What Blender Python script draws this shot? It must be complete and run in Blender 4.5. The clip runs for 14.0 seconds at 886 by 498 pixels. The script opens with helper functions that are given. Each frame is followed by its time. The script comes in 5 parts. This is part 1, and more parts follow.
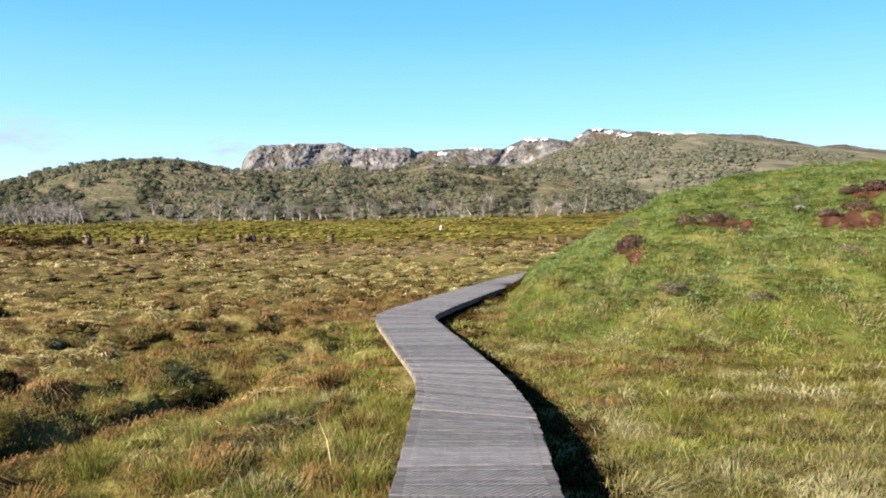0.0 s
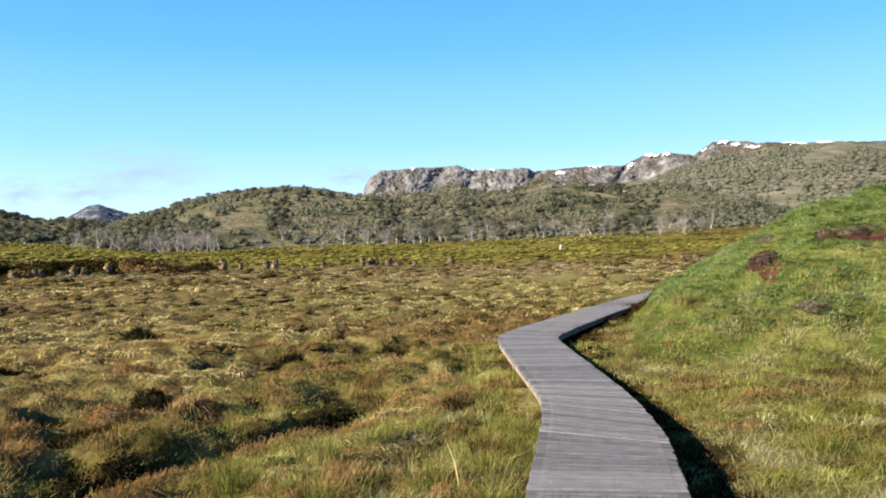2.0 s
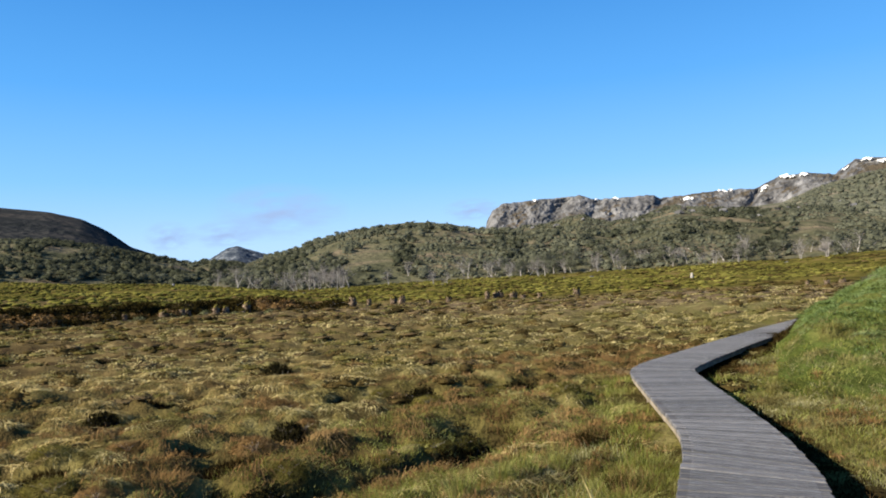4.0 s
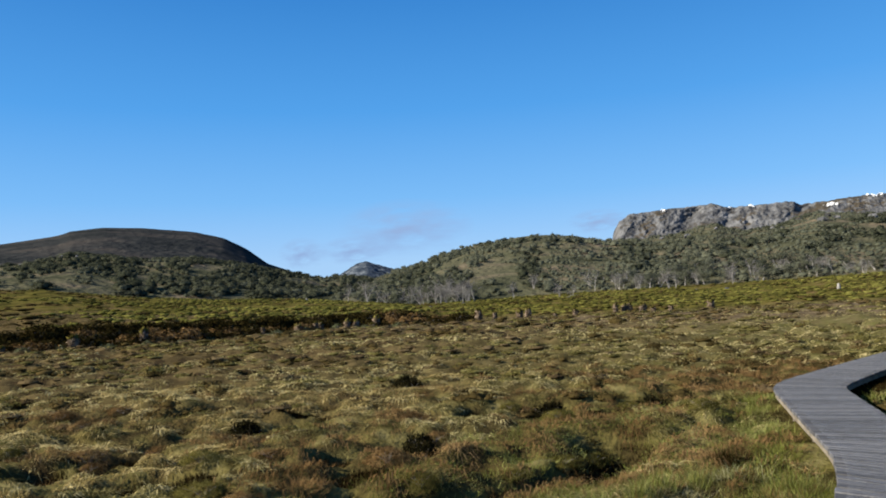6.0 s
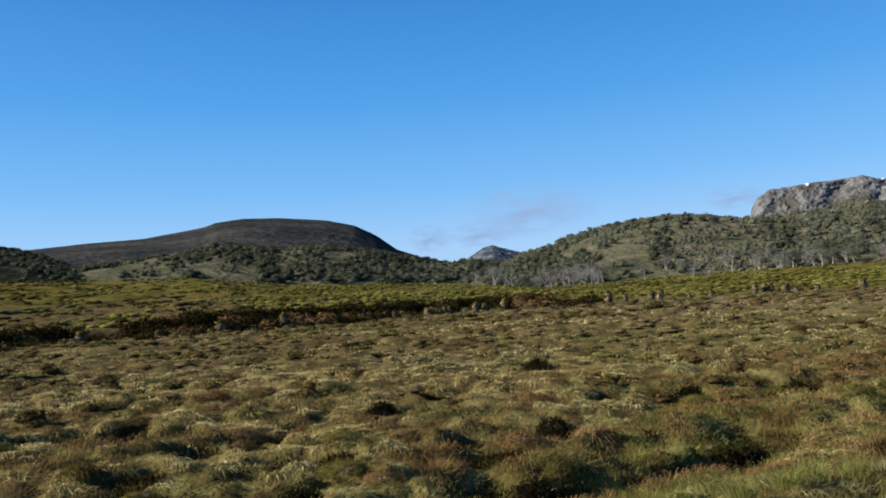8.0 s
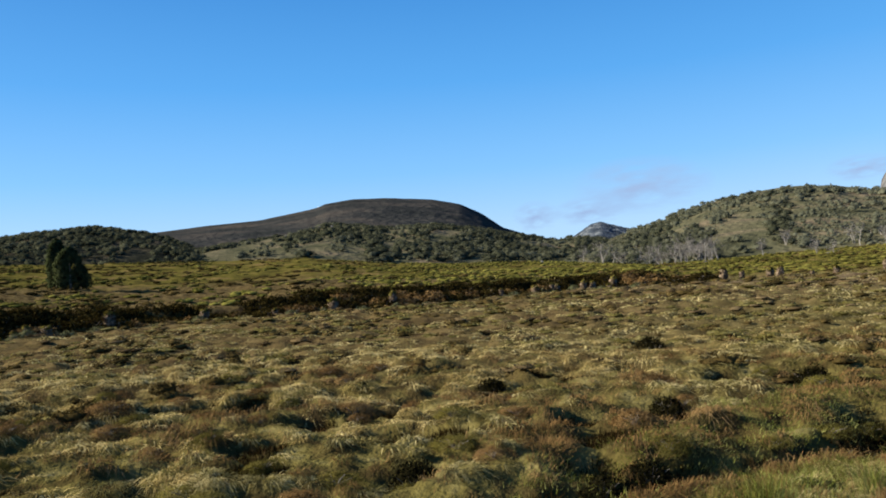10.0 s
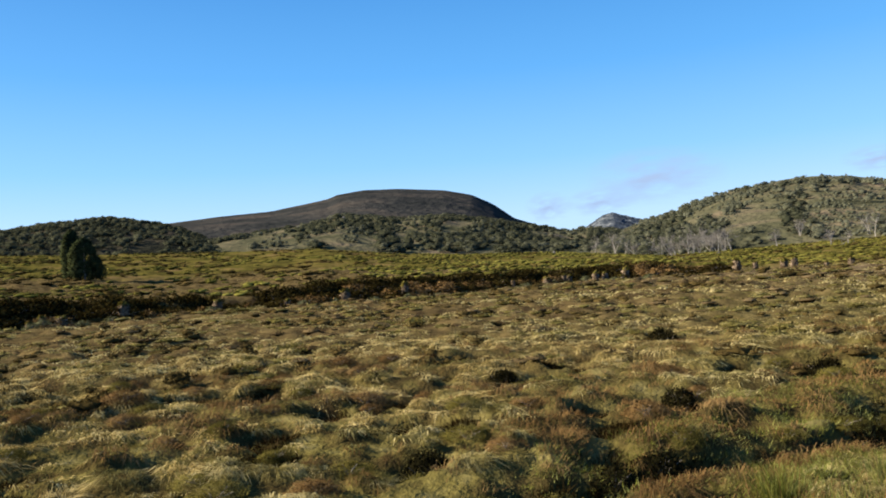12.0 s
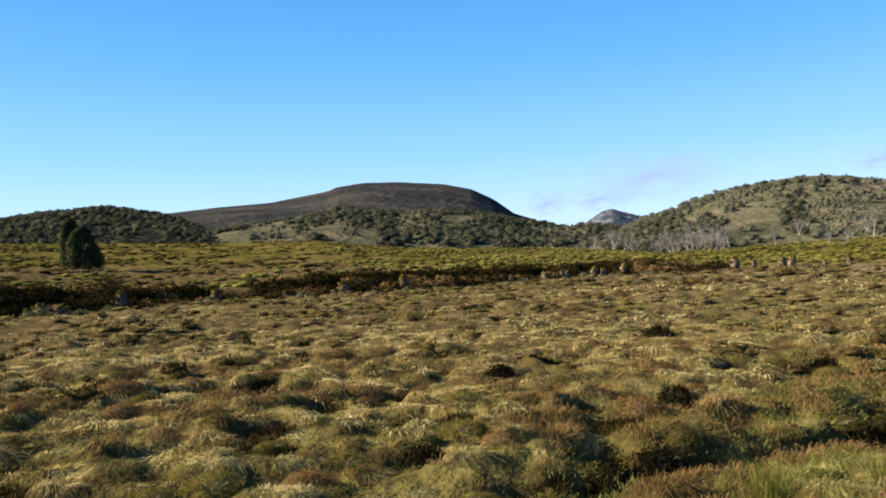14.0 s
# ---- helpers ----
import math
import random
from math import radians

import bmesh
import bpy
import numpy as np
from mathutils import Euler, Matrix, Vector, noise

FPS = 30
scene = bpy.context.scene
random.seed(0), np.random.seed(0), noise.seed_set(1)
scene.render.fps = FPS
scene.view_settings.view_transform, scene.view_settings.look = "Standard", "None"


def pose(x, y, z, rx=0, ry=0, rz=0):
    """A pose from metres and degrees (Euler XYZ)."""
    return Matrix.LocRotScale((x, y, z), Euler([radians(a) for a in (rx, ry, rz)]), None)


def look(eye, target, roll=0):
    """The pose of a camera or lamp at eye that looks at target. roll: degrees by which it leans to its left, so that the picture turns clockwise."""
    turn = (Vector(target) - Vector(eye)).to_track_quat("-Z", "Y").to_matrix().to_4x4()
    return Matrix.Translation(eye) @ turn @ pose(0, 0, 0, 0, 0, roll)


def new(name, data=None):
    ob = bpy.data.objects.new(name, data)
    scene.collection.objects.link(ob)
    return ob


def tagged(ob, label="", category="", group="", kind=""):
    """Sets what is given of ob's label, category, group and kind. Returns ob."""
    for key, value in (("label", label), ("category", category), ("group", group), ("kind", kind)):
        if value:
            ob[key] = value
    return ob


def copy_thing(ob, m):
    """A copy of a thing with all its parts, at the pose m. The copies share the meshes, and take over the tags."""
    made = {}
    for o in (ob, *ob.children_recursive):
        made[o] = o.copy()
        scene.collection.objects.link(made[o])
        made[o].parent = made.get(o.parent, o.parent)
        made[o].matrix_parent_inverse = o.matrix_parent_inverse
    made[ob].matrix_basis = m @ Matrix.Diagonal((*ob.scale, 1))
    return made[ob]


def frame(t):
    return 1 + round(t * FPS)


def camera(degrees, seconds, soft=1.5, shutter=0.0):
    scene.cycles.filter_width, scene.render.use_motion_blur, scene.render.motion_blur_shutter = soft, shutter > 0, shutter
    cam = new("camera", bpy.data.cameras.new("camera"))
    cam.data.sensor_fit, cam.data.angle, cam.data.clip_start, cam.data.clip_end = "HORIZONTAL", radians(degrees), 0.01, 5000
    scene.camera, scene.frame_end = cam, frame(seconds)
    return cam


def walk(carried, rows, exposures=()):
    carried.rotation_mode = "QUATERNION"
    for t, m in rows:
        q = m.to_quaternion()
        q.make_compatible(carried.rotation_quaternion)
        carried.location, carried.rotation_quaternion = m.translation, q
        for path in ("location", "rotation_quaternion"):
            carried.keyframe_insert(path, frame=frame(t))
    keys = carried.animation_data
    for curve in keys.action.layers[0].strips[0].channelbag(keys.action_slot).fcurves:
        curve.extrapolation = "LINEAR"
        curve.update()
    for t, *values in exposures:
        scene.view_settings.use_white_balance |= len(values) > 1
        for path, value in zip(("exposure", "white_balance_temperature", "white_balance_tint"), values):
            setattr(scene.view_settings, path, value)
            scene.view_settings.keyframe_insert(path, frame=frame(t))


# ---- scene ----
EYE, ARM = 1.62, 0.245          # eye over the deck; reach of the arms from the turning body
cam = camera(59.4, 14.0, soft=1.85)
ROWS = [
    (0.0, 0.00, -1.50, 0.00), (0.5, 1.90, -0.84, 0.21), (1.0, 3.92, -0.58, 0.60), (1.5, 6.12, -0.31, 0.78),
    (2.0, 8.76, 0.12, 1.14), (2.5, 11.11, 0.66, 1.21), (3.0, 13.27, 1.47, 1.48), (3.2, 14.13, 1.88, 1.81),
    (5.5, 24.66, 3.91, 2.48), (6.0, 26.91, 4.23, 2.79), (6.5, 29.58, 4.60, 3.03), (7.0, 32.27, 4.87, 3.42),
    (7.5, 34.20, 4.33, 3.39), (8.0, 36.29, 3.53, 3.42), (8.5, 38.78, 3.27, 3.75), (9.0, 41.04, 3.06, 4.14),
    (9.2, 41.87, 2.94, 4.01), (11.3, 45.33, 2.02, 3.74), (11.5, 45.22, 2.01, 3.67), (12.0, 45.09, 1.77, 3.64),
    (12.5, 44.82, 1.62, 3.27), (13.0, 44.98, 1.58, 2.87), (13.5, 45.07, 1.59, 2.80), (14.0, 45.03, 1.32, 2.80),
]
EXPOSURES = [(0.0, 2.08, 6520, 15), (1.5, 2.04, 6480, 15), (3.0, 1.82, 6380, 13), (5.5, 1.25, 6000, 11), (7.0, 1.22, 5960, 10), (9.0, 1.3, 6100, 10),
             (11.5, 1.63, 6580, 11), (13.0, 1.69, 6700, 13), (14.0, 1.80, 6740, 14)]
walk(cam, [(t, pose(0, 0, EYE, 0, 0, yaw) @ pose(0, ARM, 0, 90 + pitch, 0, 0) @ pose(0, 0, 0, 0, 0, -roll))
           for t, yaw, pitch, roll in ROWS], EXPOSURES)

# ---- world and sun ----
SUN_AZ, SUN_EL = 132.0, 27.0    # degrees to the left of straight ahead, and over the horizon
to_sun = Vector((-math.sin(radians(SUN_AZ)) * math.cos(radians(SUN_EL)),
                 math.cos(radians(SUN_AZ)) * math.cos(radians(SUN_EL)), math.sin(radians(SUN_EL))))
world = bpy.data.worlds.new("sky")
scene.world = world
world.use_nodes = True
wn = world.node_tree.nodes
sky = wn.new("ShaderNodeTexSky")
sky.sky_type, sky.sun_disc = "NISHITA", False
sky.sun_elevation = radians(SUN_EL)
sky.sun_rotation = math.atan2(to_sun.x, to_sun.y)
sky.altitude, sky.air_density, sky.dust_density, sky.ozone_density = 1200, 1.05, 0.3, 1.4
# the clear mountain sky pales towards the horizon
azure = wn.new("ShaderNodeMix")
azure.data_type = "RGBA"
azure.inputs[0].default_value = 0.9
where, up, fade = wn.new("ShaderNodeTexCoord"), wn.new("ShaderNodeSeparateXYZ"), wn.new("ShaderNodeValToRGB")
while len(fade.color_ramp.elements) < 5:
    fade.color_ramp.elements.new(0.5)
for e, (at, tone) in zip(fade.color_ramp.elements, ((0.06, (2.05, 3.22, 4.65)), (0.14, (1.06, 2.62, 4.6)), (0.25, (0.44, 1.90, 4.15)), (0.38, (0.20, 1.26, 3.3)), (0.8, (0.16, 0.75, 1.8)))):
    e.position, e.color = at, (*tone, 1)
wn["Background"].inputs["Strength"].default_value = 0.078
sky_links = world.node_tree.links
sky_links.new(where.outputs["Generated"], up.inputs[0])
sky_links.new(up.outputs["Z"], fade.inputs["Fac"])
sky_links.new(sky.outputs["Color"], azure.inputs[6])
sky_links.new(fade.outputs["Color"], azure.inputs[7])
sky_links.new(azure.outputs[2], wn["Background"].inputs["Color"])
sun = new("sun", bpy.data.lights.new("sun", "SUN"))
sun.data.energy, sun.data.angle, sun.data.color = 5.0, radians(0.5), (1.0, 0.86, 0.62)
sun.matrix_world = look((0, 0, 60), Vector((0, 0, 60)) - to_sun)


# ---- noise over arrays ----
def lattice(ix, iy, seed):
    h = (ix.astype(np.int64) * 374761393 + iy.astype(np.int64) * 668265263 + seed * 974634777) & 0x7FFFFFFF
    h = ((h ^ (h >> 13)) * 1274126177) & 0x7FFFFFFF
    return ((h ^ (h >> 16)) & 0xFFFF) / 65535.0


def vnoise(x, y, seed=0):
    """Smooth noise, 0 to 1, one cell a unit."""
    ix, iy = np.floor(x), np.floor(y)
    fx, fy = x - ix, y - iy
    fx, fy = fx * fx * (3 - 2 * fx), fy * fy * (3 - 2 * fy)
    a, b = lattice(ix, iy, seed), lattice(ix + 1, iy, seed)
    c, d = lattice(ix, iy + 1, seed), lattice(ix + 1, iy + 1, seed)
    return (a * (1 - fx) + b * fx) * (1 - fy) + (c * (1 - fx) + d * fx) * fy


def fbm(x, y, seed=0, octaves=4, gain=0.5):
    total, amp, norm = 0, 1.0, 0.0
    for k in range(octaves):
        total = total + amp * vnoise(x * 2 ** k, y * 2 ** k, seed + 17 * k)
        norm, amp = norm + amp, amp * gain
    return total / norm


def bumps(x, y, cell, seed, share=0.7, girth=(0.45, 0.5)):
    """Rounded hummocks scattered one to a cell, 0 to 1."""
    ix, iy, out = np.floor(x / cell), np.floor(y / cell), np.zeros_like(x)
    for i in (-1, 0, 1):
        for j in (-1, 0, 1):
            cx, cy = ix + i, iy + j
            px, py = (cx + lattice(cx, cy, seed)) * cell, (cy + lattice(cx, cy, seed + 1)) * cell
            size = cell * (girth[0] + girth[1] * lattice(cx, cy, seed + 2))
            tall = np.where(lattice(cx, cy, seed + 3) < share, 0.45 + 0.55 * lattice(cx, cy, seed + 4), 0)
            d2 = ((x - px) ** 2 + (y - py) ** 2) / size ** 2
            out = np.maximum(out, tall * np.clip(1 - d2, 0, 1) ** 0.5)
    return out


def centres(cell, seed, share, girth, box):
    """The middles of those hummocks inside box (x0, x1, y0, y1): x, y, radius and height."""
    cx, cy = [v.ravel().astype(float) for v in np.meshgrid(np.arange(math.floor(box[0] / cell), math.ceil(box[1] / cell)), np.arange(math.floor(box[2] / cell), math.ceil(box[3] / cell)))]
    ok = lattice(cx, cy, seed + 3) < share
    cx, cy = cx[ok], cy[ok]
    return ((cx + lattice(cx, cy, seed)) * cell, (cy + lattice(cx, cy, seed + 1)) * cell, cell * (girth[0] + girth[1] * lattice(cx, cy, seed + 2)),
            0.45 + 0.55 * lattice(cx, cy, seed + 4))


def step(a, b, v):
    s = np.clip((v - a) / (b - a), 0, 1)
    return s * s * (3 - 2 * s)


def curve(points):
    """A function of the azimuth, in degrees to the left, through (azimuth, value) pairs."""
    xs, ys = [p[0] for p in points], [p[1] for p in points]
    return lambda a: np.interp(a, xs, ys)


def el2z(r, el):
    return EYE + r * np.tan(np.radians(el))


def polar(az, r):
    return -r * np.sin(np.radians(az)), r * np.cos(np.radians(az))


# ---- the lie of the land ----
HUMMOCK = dict(cell=0.62, seed=21, share=0.74, girth=(0.36, 0.36))
TUFT = dict(cell=0.36, seed=31, share=0.6, girth=(0.36, 0.3))
FOOT_EL = curve([(-180, 0.9), (-12.5, 1.2), (-9, 1.0), (3.5, 0.65), (20, 0.4), (29, 0.15), (36, 0.85), (43, 1.2),
                 (48, 1.5), (54, 2.3), (61, 2.45), (75, 2.9), (110, 2.0), (180, 0.9)])
BANK_TOP = curve([(-180, 0), (24, 0), (27, 0.2), (30, 1.35), (46, 1.4), (54, 1.75), (60, 1.1), (66, 1.1), (70, 1.4), (75, 1.8), (100, 1.8), (140, 0), (180, 0)])
BANK_R = curve([(-180, 108), (20, 108), (34, 93), (46, 76), (57, 71), (66, 69), (72, 65), (76, 62), (100, 60), (180, 108)])
CREST_EL = curve([(-70, 3.8), (-45, 3.8), (-30, 3.68), (-25.8, 3.45), (-20.5, 2.85), (-16, 1.85), (-12.9, 0.1), (-11.3, -0.8),
                  (-9.3, -2.1), (-6.5, -3.75), (-4.8, -5.3), (-2, -7.8)])
CREST_R = curve([(-30, 28), (-26, 28), (-20.5, 27), (-16, 25.5), (-12.9, 24), (-11.3, 23), (-9.3, 21.5), (-6.5, 19.5), (-4.8, 18), (-2, 16)])
DITCH = [(-5.0, 5.4), (-4.37, 6.8), (-4.05, 8.1), (-3.45, 9.2), (-3.18, 10.4), (-3.05, 11.7)]
POOLS = [(-3.05, 11.3, 0.75), (-3.2, 10.0, 0.6), (-3.45, 9.1, 0.35), (-4.25, 7.6, 0.6), (-4.45, 6.4, 0.4)]
DARK_HOLLOWS = [(-5.42, 14.9, 0.55), (-4.3, 14.15, 0.45), (-3.5, 15.6, 0.45), (-6.55, 6.0, 0.4), (-9.9, 11.2, 0.5), (-10.9, 18.9, 0.6), (-6.1, 10.9, 0.45)]
HOLLOWS = [(-4.6, 9.6, 0.4), (-6.2, 10.6, 0.4), (-5.2, 7.4, 0.45), (-2.51, 7.25, 0.28), (-1.46, 7.6, 0.2), (-1.36, 8.5, 0.2), (-1.55, 6.45, 0.2)]


def ditch_way(x, y):
    """How far points lie from the ditch."""
    best = np.full_like(x, 9.0)
    for (ax, ay), (bx, by) in zip(DITCH, DITCH[1:]):
        ux, uy = bx - ax, by - ay
        s = np.clip(((x - ax) * ux + (y - ay) * uy) / (ux * ux + uy * uy), 0, 1)
        best = np.minimum(best, np.hypot(x - ax - s * ux, y - ay - s * uy))
    return best


def dip(x, y):
    """The gentle lean of the ground towards ditch and dark hollows."""
    low = 0.22 * np.exp(-(ditch_way(x, y) / 0.95) ** 2)
    for hx, hy, hr in DARK_HOLLOWS:
        low = np.maximum(low, 0.2 * np.exp(-((x - hx) ** 2 + (y - hy + 0.5) ** 2) / (1.9 * hr) ** 2))
    return low


def ditch_depth(x, y):
    best = ditch_way(x, y)
    pools = 0.30 + np.zeros_like(x)
    for px, py, pr in POOLS:
        pools = pools + 0.75 * np.exp(-((x - px) ** 2 + (y - py) ** 2) / pr ** 2)
    cut = 0.85 * np.exp(-((best / 0.40) ** 2) ** 1.5) * np.minimum(pools, 1.1)
    for hx, hy, hr in HOLLOWS:
        cut = np.maximum(cut, 0.52 * np.exp(-(((x - hx) ** 2 + ((y - hy) * 0.8) ** 2) / (0.8 * hr) ** 2) ** 2))
    for hx, hy, hr in DARK_HOLLOWS:
        cut = np.maximum(cut, 0.2 * np.exp(-(((x - hx) ** 2 + ((y - hy) * 0.8) ** 2) / (0.8 * hr) ** 2) ** 2))
    far = np.hypot(x, y)
    pits = step(0.55, 0.8, bumps(x, y, 0.95, 91, 0.52)) * step(-10, 2, -np.abs(far - 14) + 2) * (x < -2.4 - 0.05 * y)
    return np.maximum(cut, 0.22 * pits)


def land(x, y, rough=True, mound=True):
    """The height of the ground, with or without the green mound on it."""
    x, y = np.asarray(x, float), np.asarray(y, float)
    r, az = np.hypot(x, y), np.degrees(np.arctan2(-x, y))
    z = np.full_like(r, -0.36) + 0.12 * (fbm(x / 9, y / 9, 3) - 0.5)
    z = z - 0.25 * step(4, 40, r) * step(-2, 8, az)
    z = z + 0.2 * step(13.5, 16, r) * step(1, -2, az) * step(32, 24, r)
    bank = BANK_R(az) + 7 * (fbm(x / 22, y / 22, 8) - 0.5)
    top = z + BANK_TOP(az) * step(bank - 0.5, bank + 2.5, r)
    foot = el2z(230.0, FOOT_EL(az)) + 1.2 * (fbm(x / 40, y / 40, 9) - 0.5)
    z = top + (foot - top) * np.clip((r - bank) / (230.0 - bank), 0, 1) ** 1.15 * (r > bank)
    # the green mound beside the path
    low, crest = 13.2, CREST_R(az)
    zc = el2z(crest, CREST_EL(az))
    s = np.clip((r - low) / (crest - low), 0, 1)
    up = z + (zc - z) * np.sin(s * math.pi / 2) ** 1.25
    back = 4.5 + 0.5 * np.clip(-az - 4.8, 0, 60)
    down = zc + (z - zc) * step(crest + 1.0, crest + 1.0 + back, r)
    hill = np.where(r < crest, up, down)
    mask = (az < -2) & (az > -110)
    fade = step(-110, -80, az)
    rise = np.where(mask & (hill > z) & mound, (hill - z) * fade, 0.0)
    z = z + rise
    if rough and mound:
        z = z + step(0.05, 0.5, rise) * (0.14 * bumps(x, y, 0.65, 131) + 0.10 * bumps(x, y, 0.28, 132))
    if rough:
        on_deck = np.clip(np.abs(x - 0.1) - 0.6, 0, 0.6) / 0.6
        soft = step(1.0, 5.0, r) * (0.3 + 0.7 * np.where(r < 40, on_deck, 1.0))
        left = step(-6, 4, az) * 0.75 + 0.25
        hum = 0.06 * bumps(x, y, 1.5, 22, 0.8) + 0.135 * bumps(x, y, **HUMMOCK) + 0.07 * bumps(x, y, **TUFT) + 0.16 * (fbm(x / 1.6, y / 1.6, 5) - 0.5) - 0.08
        far = (0.35 * (fbm(x / 6, y / 6, 6) - 0.5) + 0.3 * bumps(x, y, 2.2, 41)) * step(20, 50, r) + 0.17 * bumps(x, y, 1.3, 43, 0.6) * step(9, 16, r)
        z = z + soft * (hum * left + far)
        near = r < 25
        z[near] -= ditch_depth(x[near], y[near]) + dip(x[near], y[near])
    return z


# ---- mesh helpers ----
def mesh_of(name, verts, faces, material=None, smooth=False, normals=None):
    """A mesh from arrays: verts (n, 3), faces (m, 3) or (m, 4); normals: one a vert, for soft foliage."""
    verts, faces = np.asarray(verts, np.float32), np.asarray(faces, np.int32)
    me = bpy.data.meshes.new(name)
    m, k = faces.shape
    me.vertices.add(len(verts))
    me.vertices.foreach_set("co", verts.ravel())
    me.loops.add(m * k)
    me.loops.foreach_set("vertex_index", faces.ravel())
    me.polygons.add(m)
    me.polygons.foreach_set("loop_start", np.arange(0, m * k, k, dtype=np.int32))
    me.polygons.foreach_set("use_smooth", np.full(m, smooth))
    me.update(calc_edges=True)
    if normals is not None:
        me.polygons.foreach_set("use_smooth", np.full(m, True))
        me.normals_split_custom_set_from_vertices([tuple(v) for v in normals])
    if material:
        me.materials.append(material)
    return me


def grid_faces(rows, cols, wrap=False):
    i, j = np.meshgrid(np.arange(rows - 1), np.arange(cols if wrap else cols - 1), indexing="ij")
    k = (j + 1) % cols
    return np.stack([i * cols + j, i * cols + k, (i + 1) * cols + k, (i + 1) * cols + j], -1).reshape(-1, 4)


def part(name, bm, material, parent=None, label="", smooth=False):
    """One bmesh or ready mesh as one object, under a thing or a part."""
    if isinstance(bm, bmesh.types.BMesh):
        me = bpy.data.meshes.new(name)
        bm.to_mesh(me)
        bm.free()
        if smooth:
            me.polygons.foreach_set("use_smooth", np.full(len(me.polygons), True))
    else:
        me = bm
    if material and not me.materials:
        me.materials.append(material)
    ob = new(name, me)
    ob.parent = parent
    return tagged(ob, label)


# ---- materials ----
def material(name, colours, scale=1.0, rough=0.85, bump=0.0, bump_scale=40.0, detail=5.0, island=0.0, stretch=(1, 1, 1),
             translucent=0.0, thing=0.0, gloss=0.0):
    """Rough natural surface: colours are (place on a noise ramp, rgb); a second, finer noise varies their value."""
    m = bpy.data.materials.new(name)
    m.use_nodes = True
    n, l = m.node_tree.nodes, m.node_tree.links
    bsdf = n["Principled BSDF"]
    bsdf.inputs["Roughness"].default_value = rough
    bsdf.inputs["Specular IOR Level"].default_value = gloss
    geo = n.new("ShaderNodeNewGeometry")
    mapping = n.new("ShaderNodeMapping")
    mapping.inputs["Scale"].default_value = stretch
    l.new(geo.outputs["Position"], mapping.inputs["Vector"])
    if thing:
        shift = n.new("ShaderNodeMath")
        shift.operation = "MULTIPLY"
        shift.inputs[1].default_value = 50.0
        l.new(n.new("ShaderNodeObjectInfo").outputs["Random"], shift.inputs[0])
        l.new(shift.outputs[0], mapping.inputs["Location"])
    big = n.new("ShaderNodeTexNoise")
    big.inputs["Scale"].default_value, big.inputs["Detail"].default_value = scale, detail
    l.new(mapping.outputs["Vector"], big.inputs["Vector"])
    ramp = n.new("ShaderNodeValToRGB")
    els = ramp.color_ramp.elements
    while len(els) < len(colours):
        els.new(0.5)
    for e, (p, c) in zip(els, colours):
        e.position, e.color = p, (*c, 1)
    value = big.outputs["Fac"]
    if island or thing:
        src = geo.outputs["Random Per Island"]
        if thing:
            src = n.new("ShaderNodeObjectInfo").outputs["Random"]
        mad = n.new("ShaderNodeMath")
        mad.operation = "MULTIPLY_ADD"
        mad.inputs[1].default_value = island or thing
        l.new(src, mad.inputs[0])
        sub = n.new("ShaderNodeMath")
        sub.operation = "SUBTRACT"
        sub.inputs[1].default_value = (island or thing) / 2
        l.new(value, sub.inputs[0])
        l.new(sub.outputs[0], mad.inputs[2])
        value = mad.outputs[0]
    l.new(value, ramp.inputs["Fac"])
    fine = n.new("ShaderNodeTexNoise")
    fine.inputs["Scale"].default_value, fine.inputs["Detail"].default_value = bump_scale, 4
    l.new(mapping.outputs["Vector"], fine.inputs["Vector"])
    span = n.new("ShaderNodeMapRange")
    span.inputs["To Min"].default_value, span.inputs["To Max"].default_value = 0.54, 1.15
    l.new(fine.outputs["Fac"], span.inputs["Value"])
    hsv = n.new("ShaderNodeHueSaturation")
    l.new(ramp.outputs["Color"], hsv.inputs["Color"])
    l.new(span.outputs["Result"], hsv.inputs["Value"])
    l.new(hsv.outputs["Color"], bsdf.inputs["Base Color"])
    if bump:
        b = n.new("ShaderNodeBump")
        b.inputs["Strength"].default_value, b.inputs["Distance"].default_value = bump, 1.0 / bump_scale
        l.new(fine.outputs["Fac"], b.inputs["Height"])
        l.new(b.outputs["Normal"], bsdf.inputs["Normal"])
    if translucent:
        tr, mix = n.new("ShaderNodeBsdfTranslucent"), n.new("ShaderNodeMixShader")
        mix.inputs[0].default_value = translucent
        l.new(hsv.outputs["Color"], tr.inputs["Color"])
        l.new(bsdf.outputs[0], mix.inputs[1])
        l.new(tr.outputs[0], mix.inputs[2])
        l.new(mix.outputs[0], n["Material Output"].inputs["Surface"])
    return m


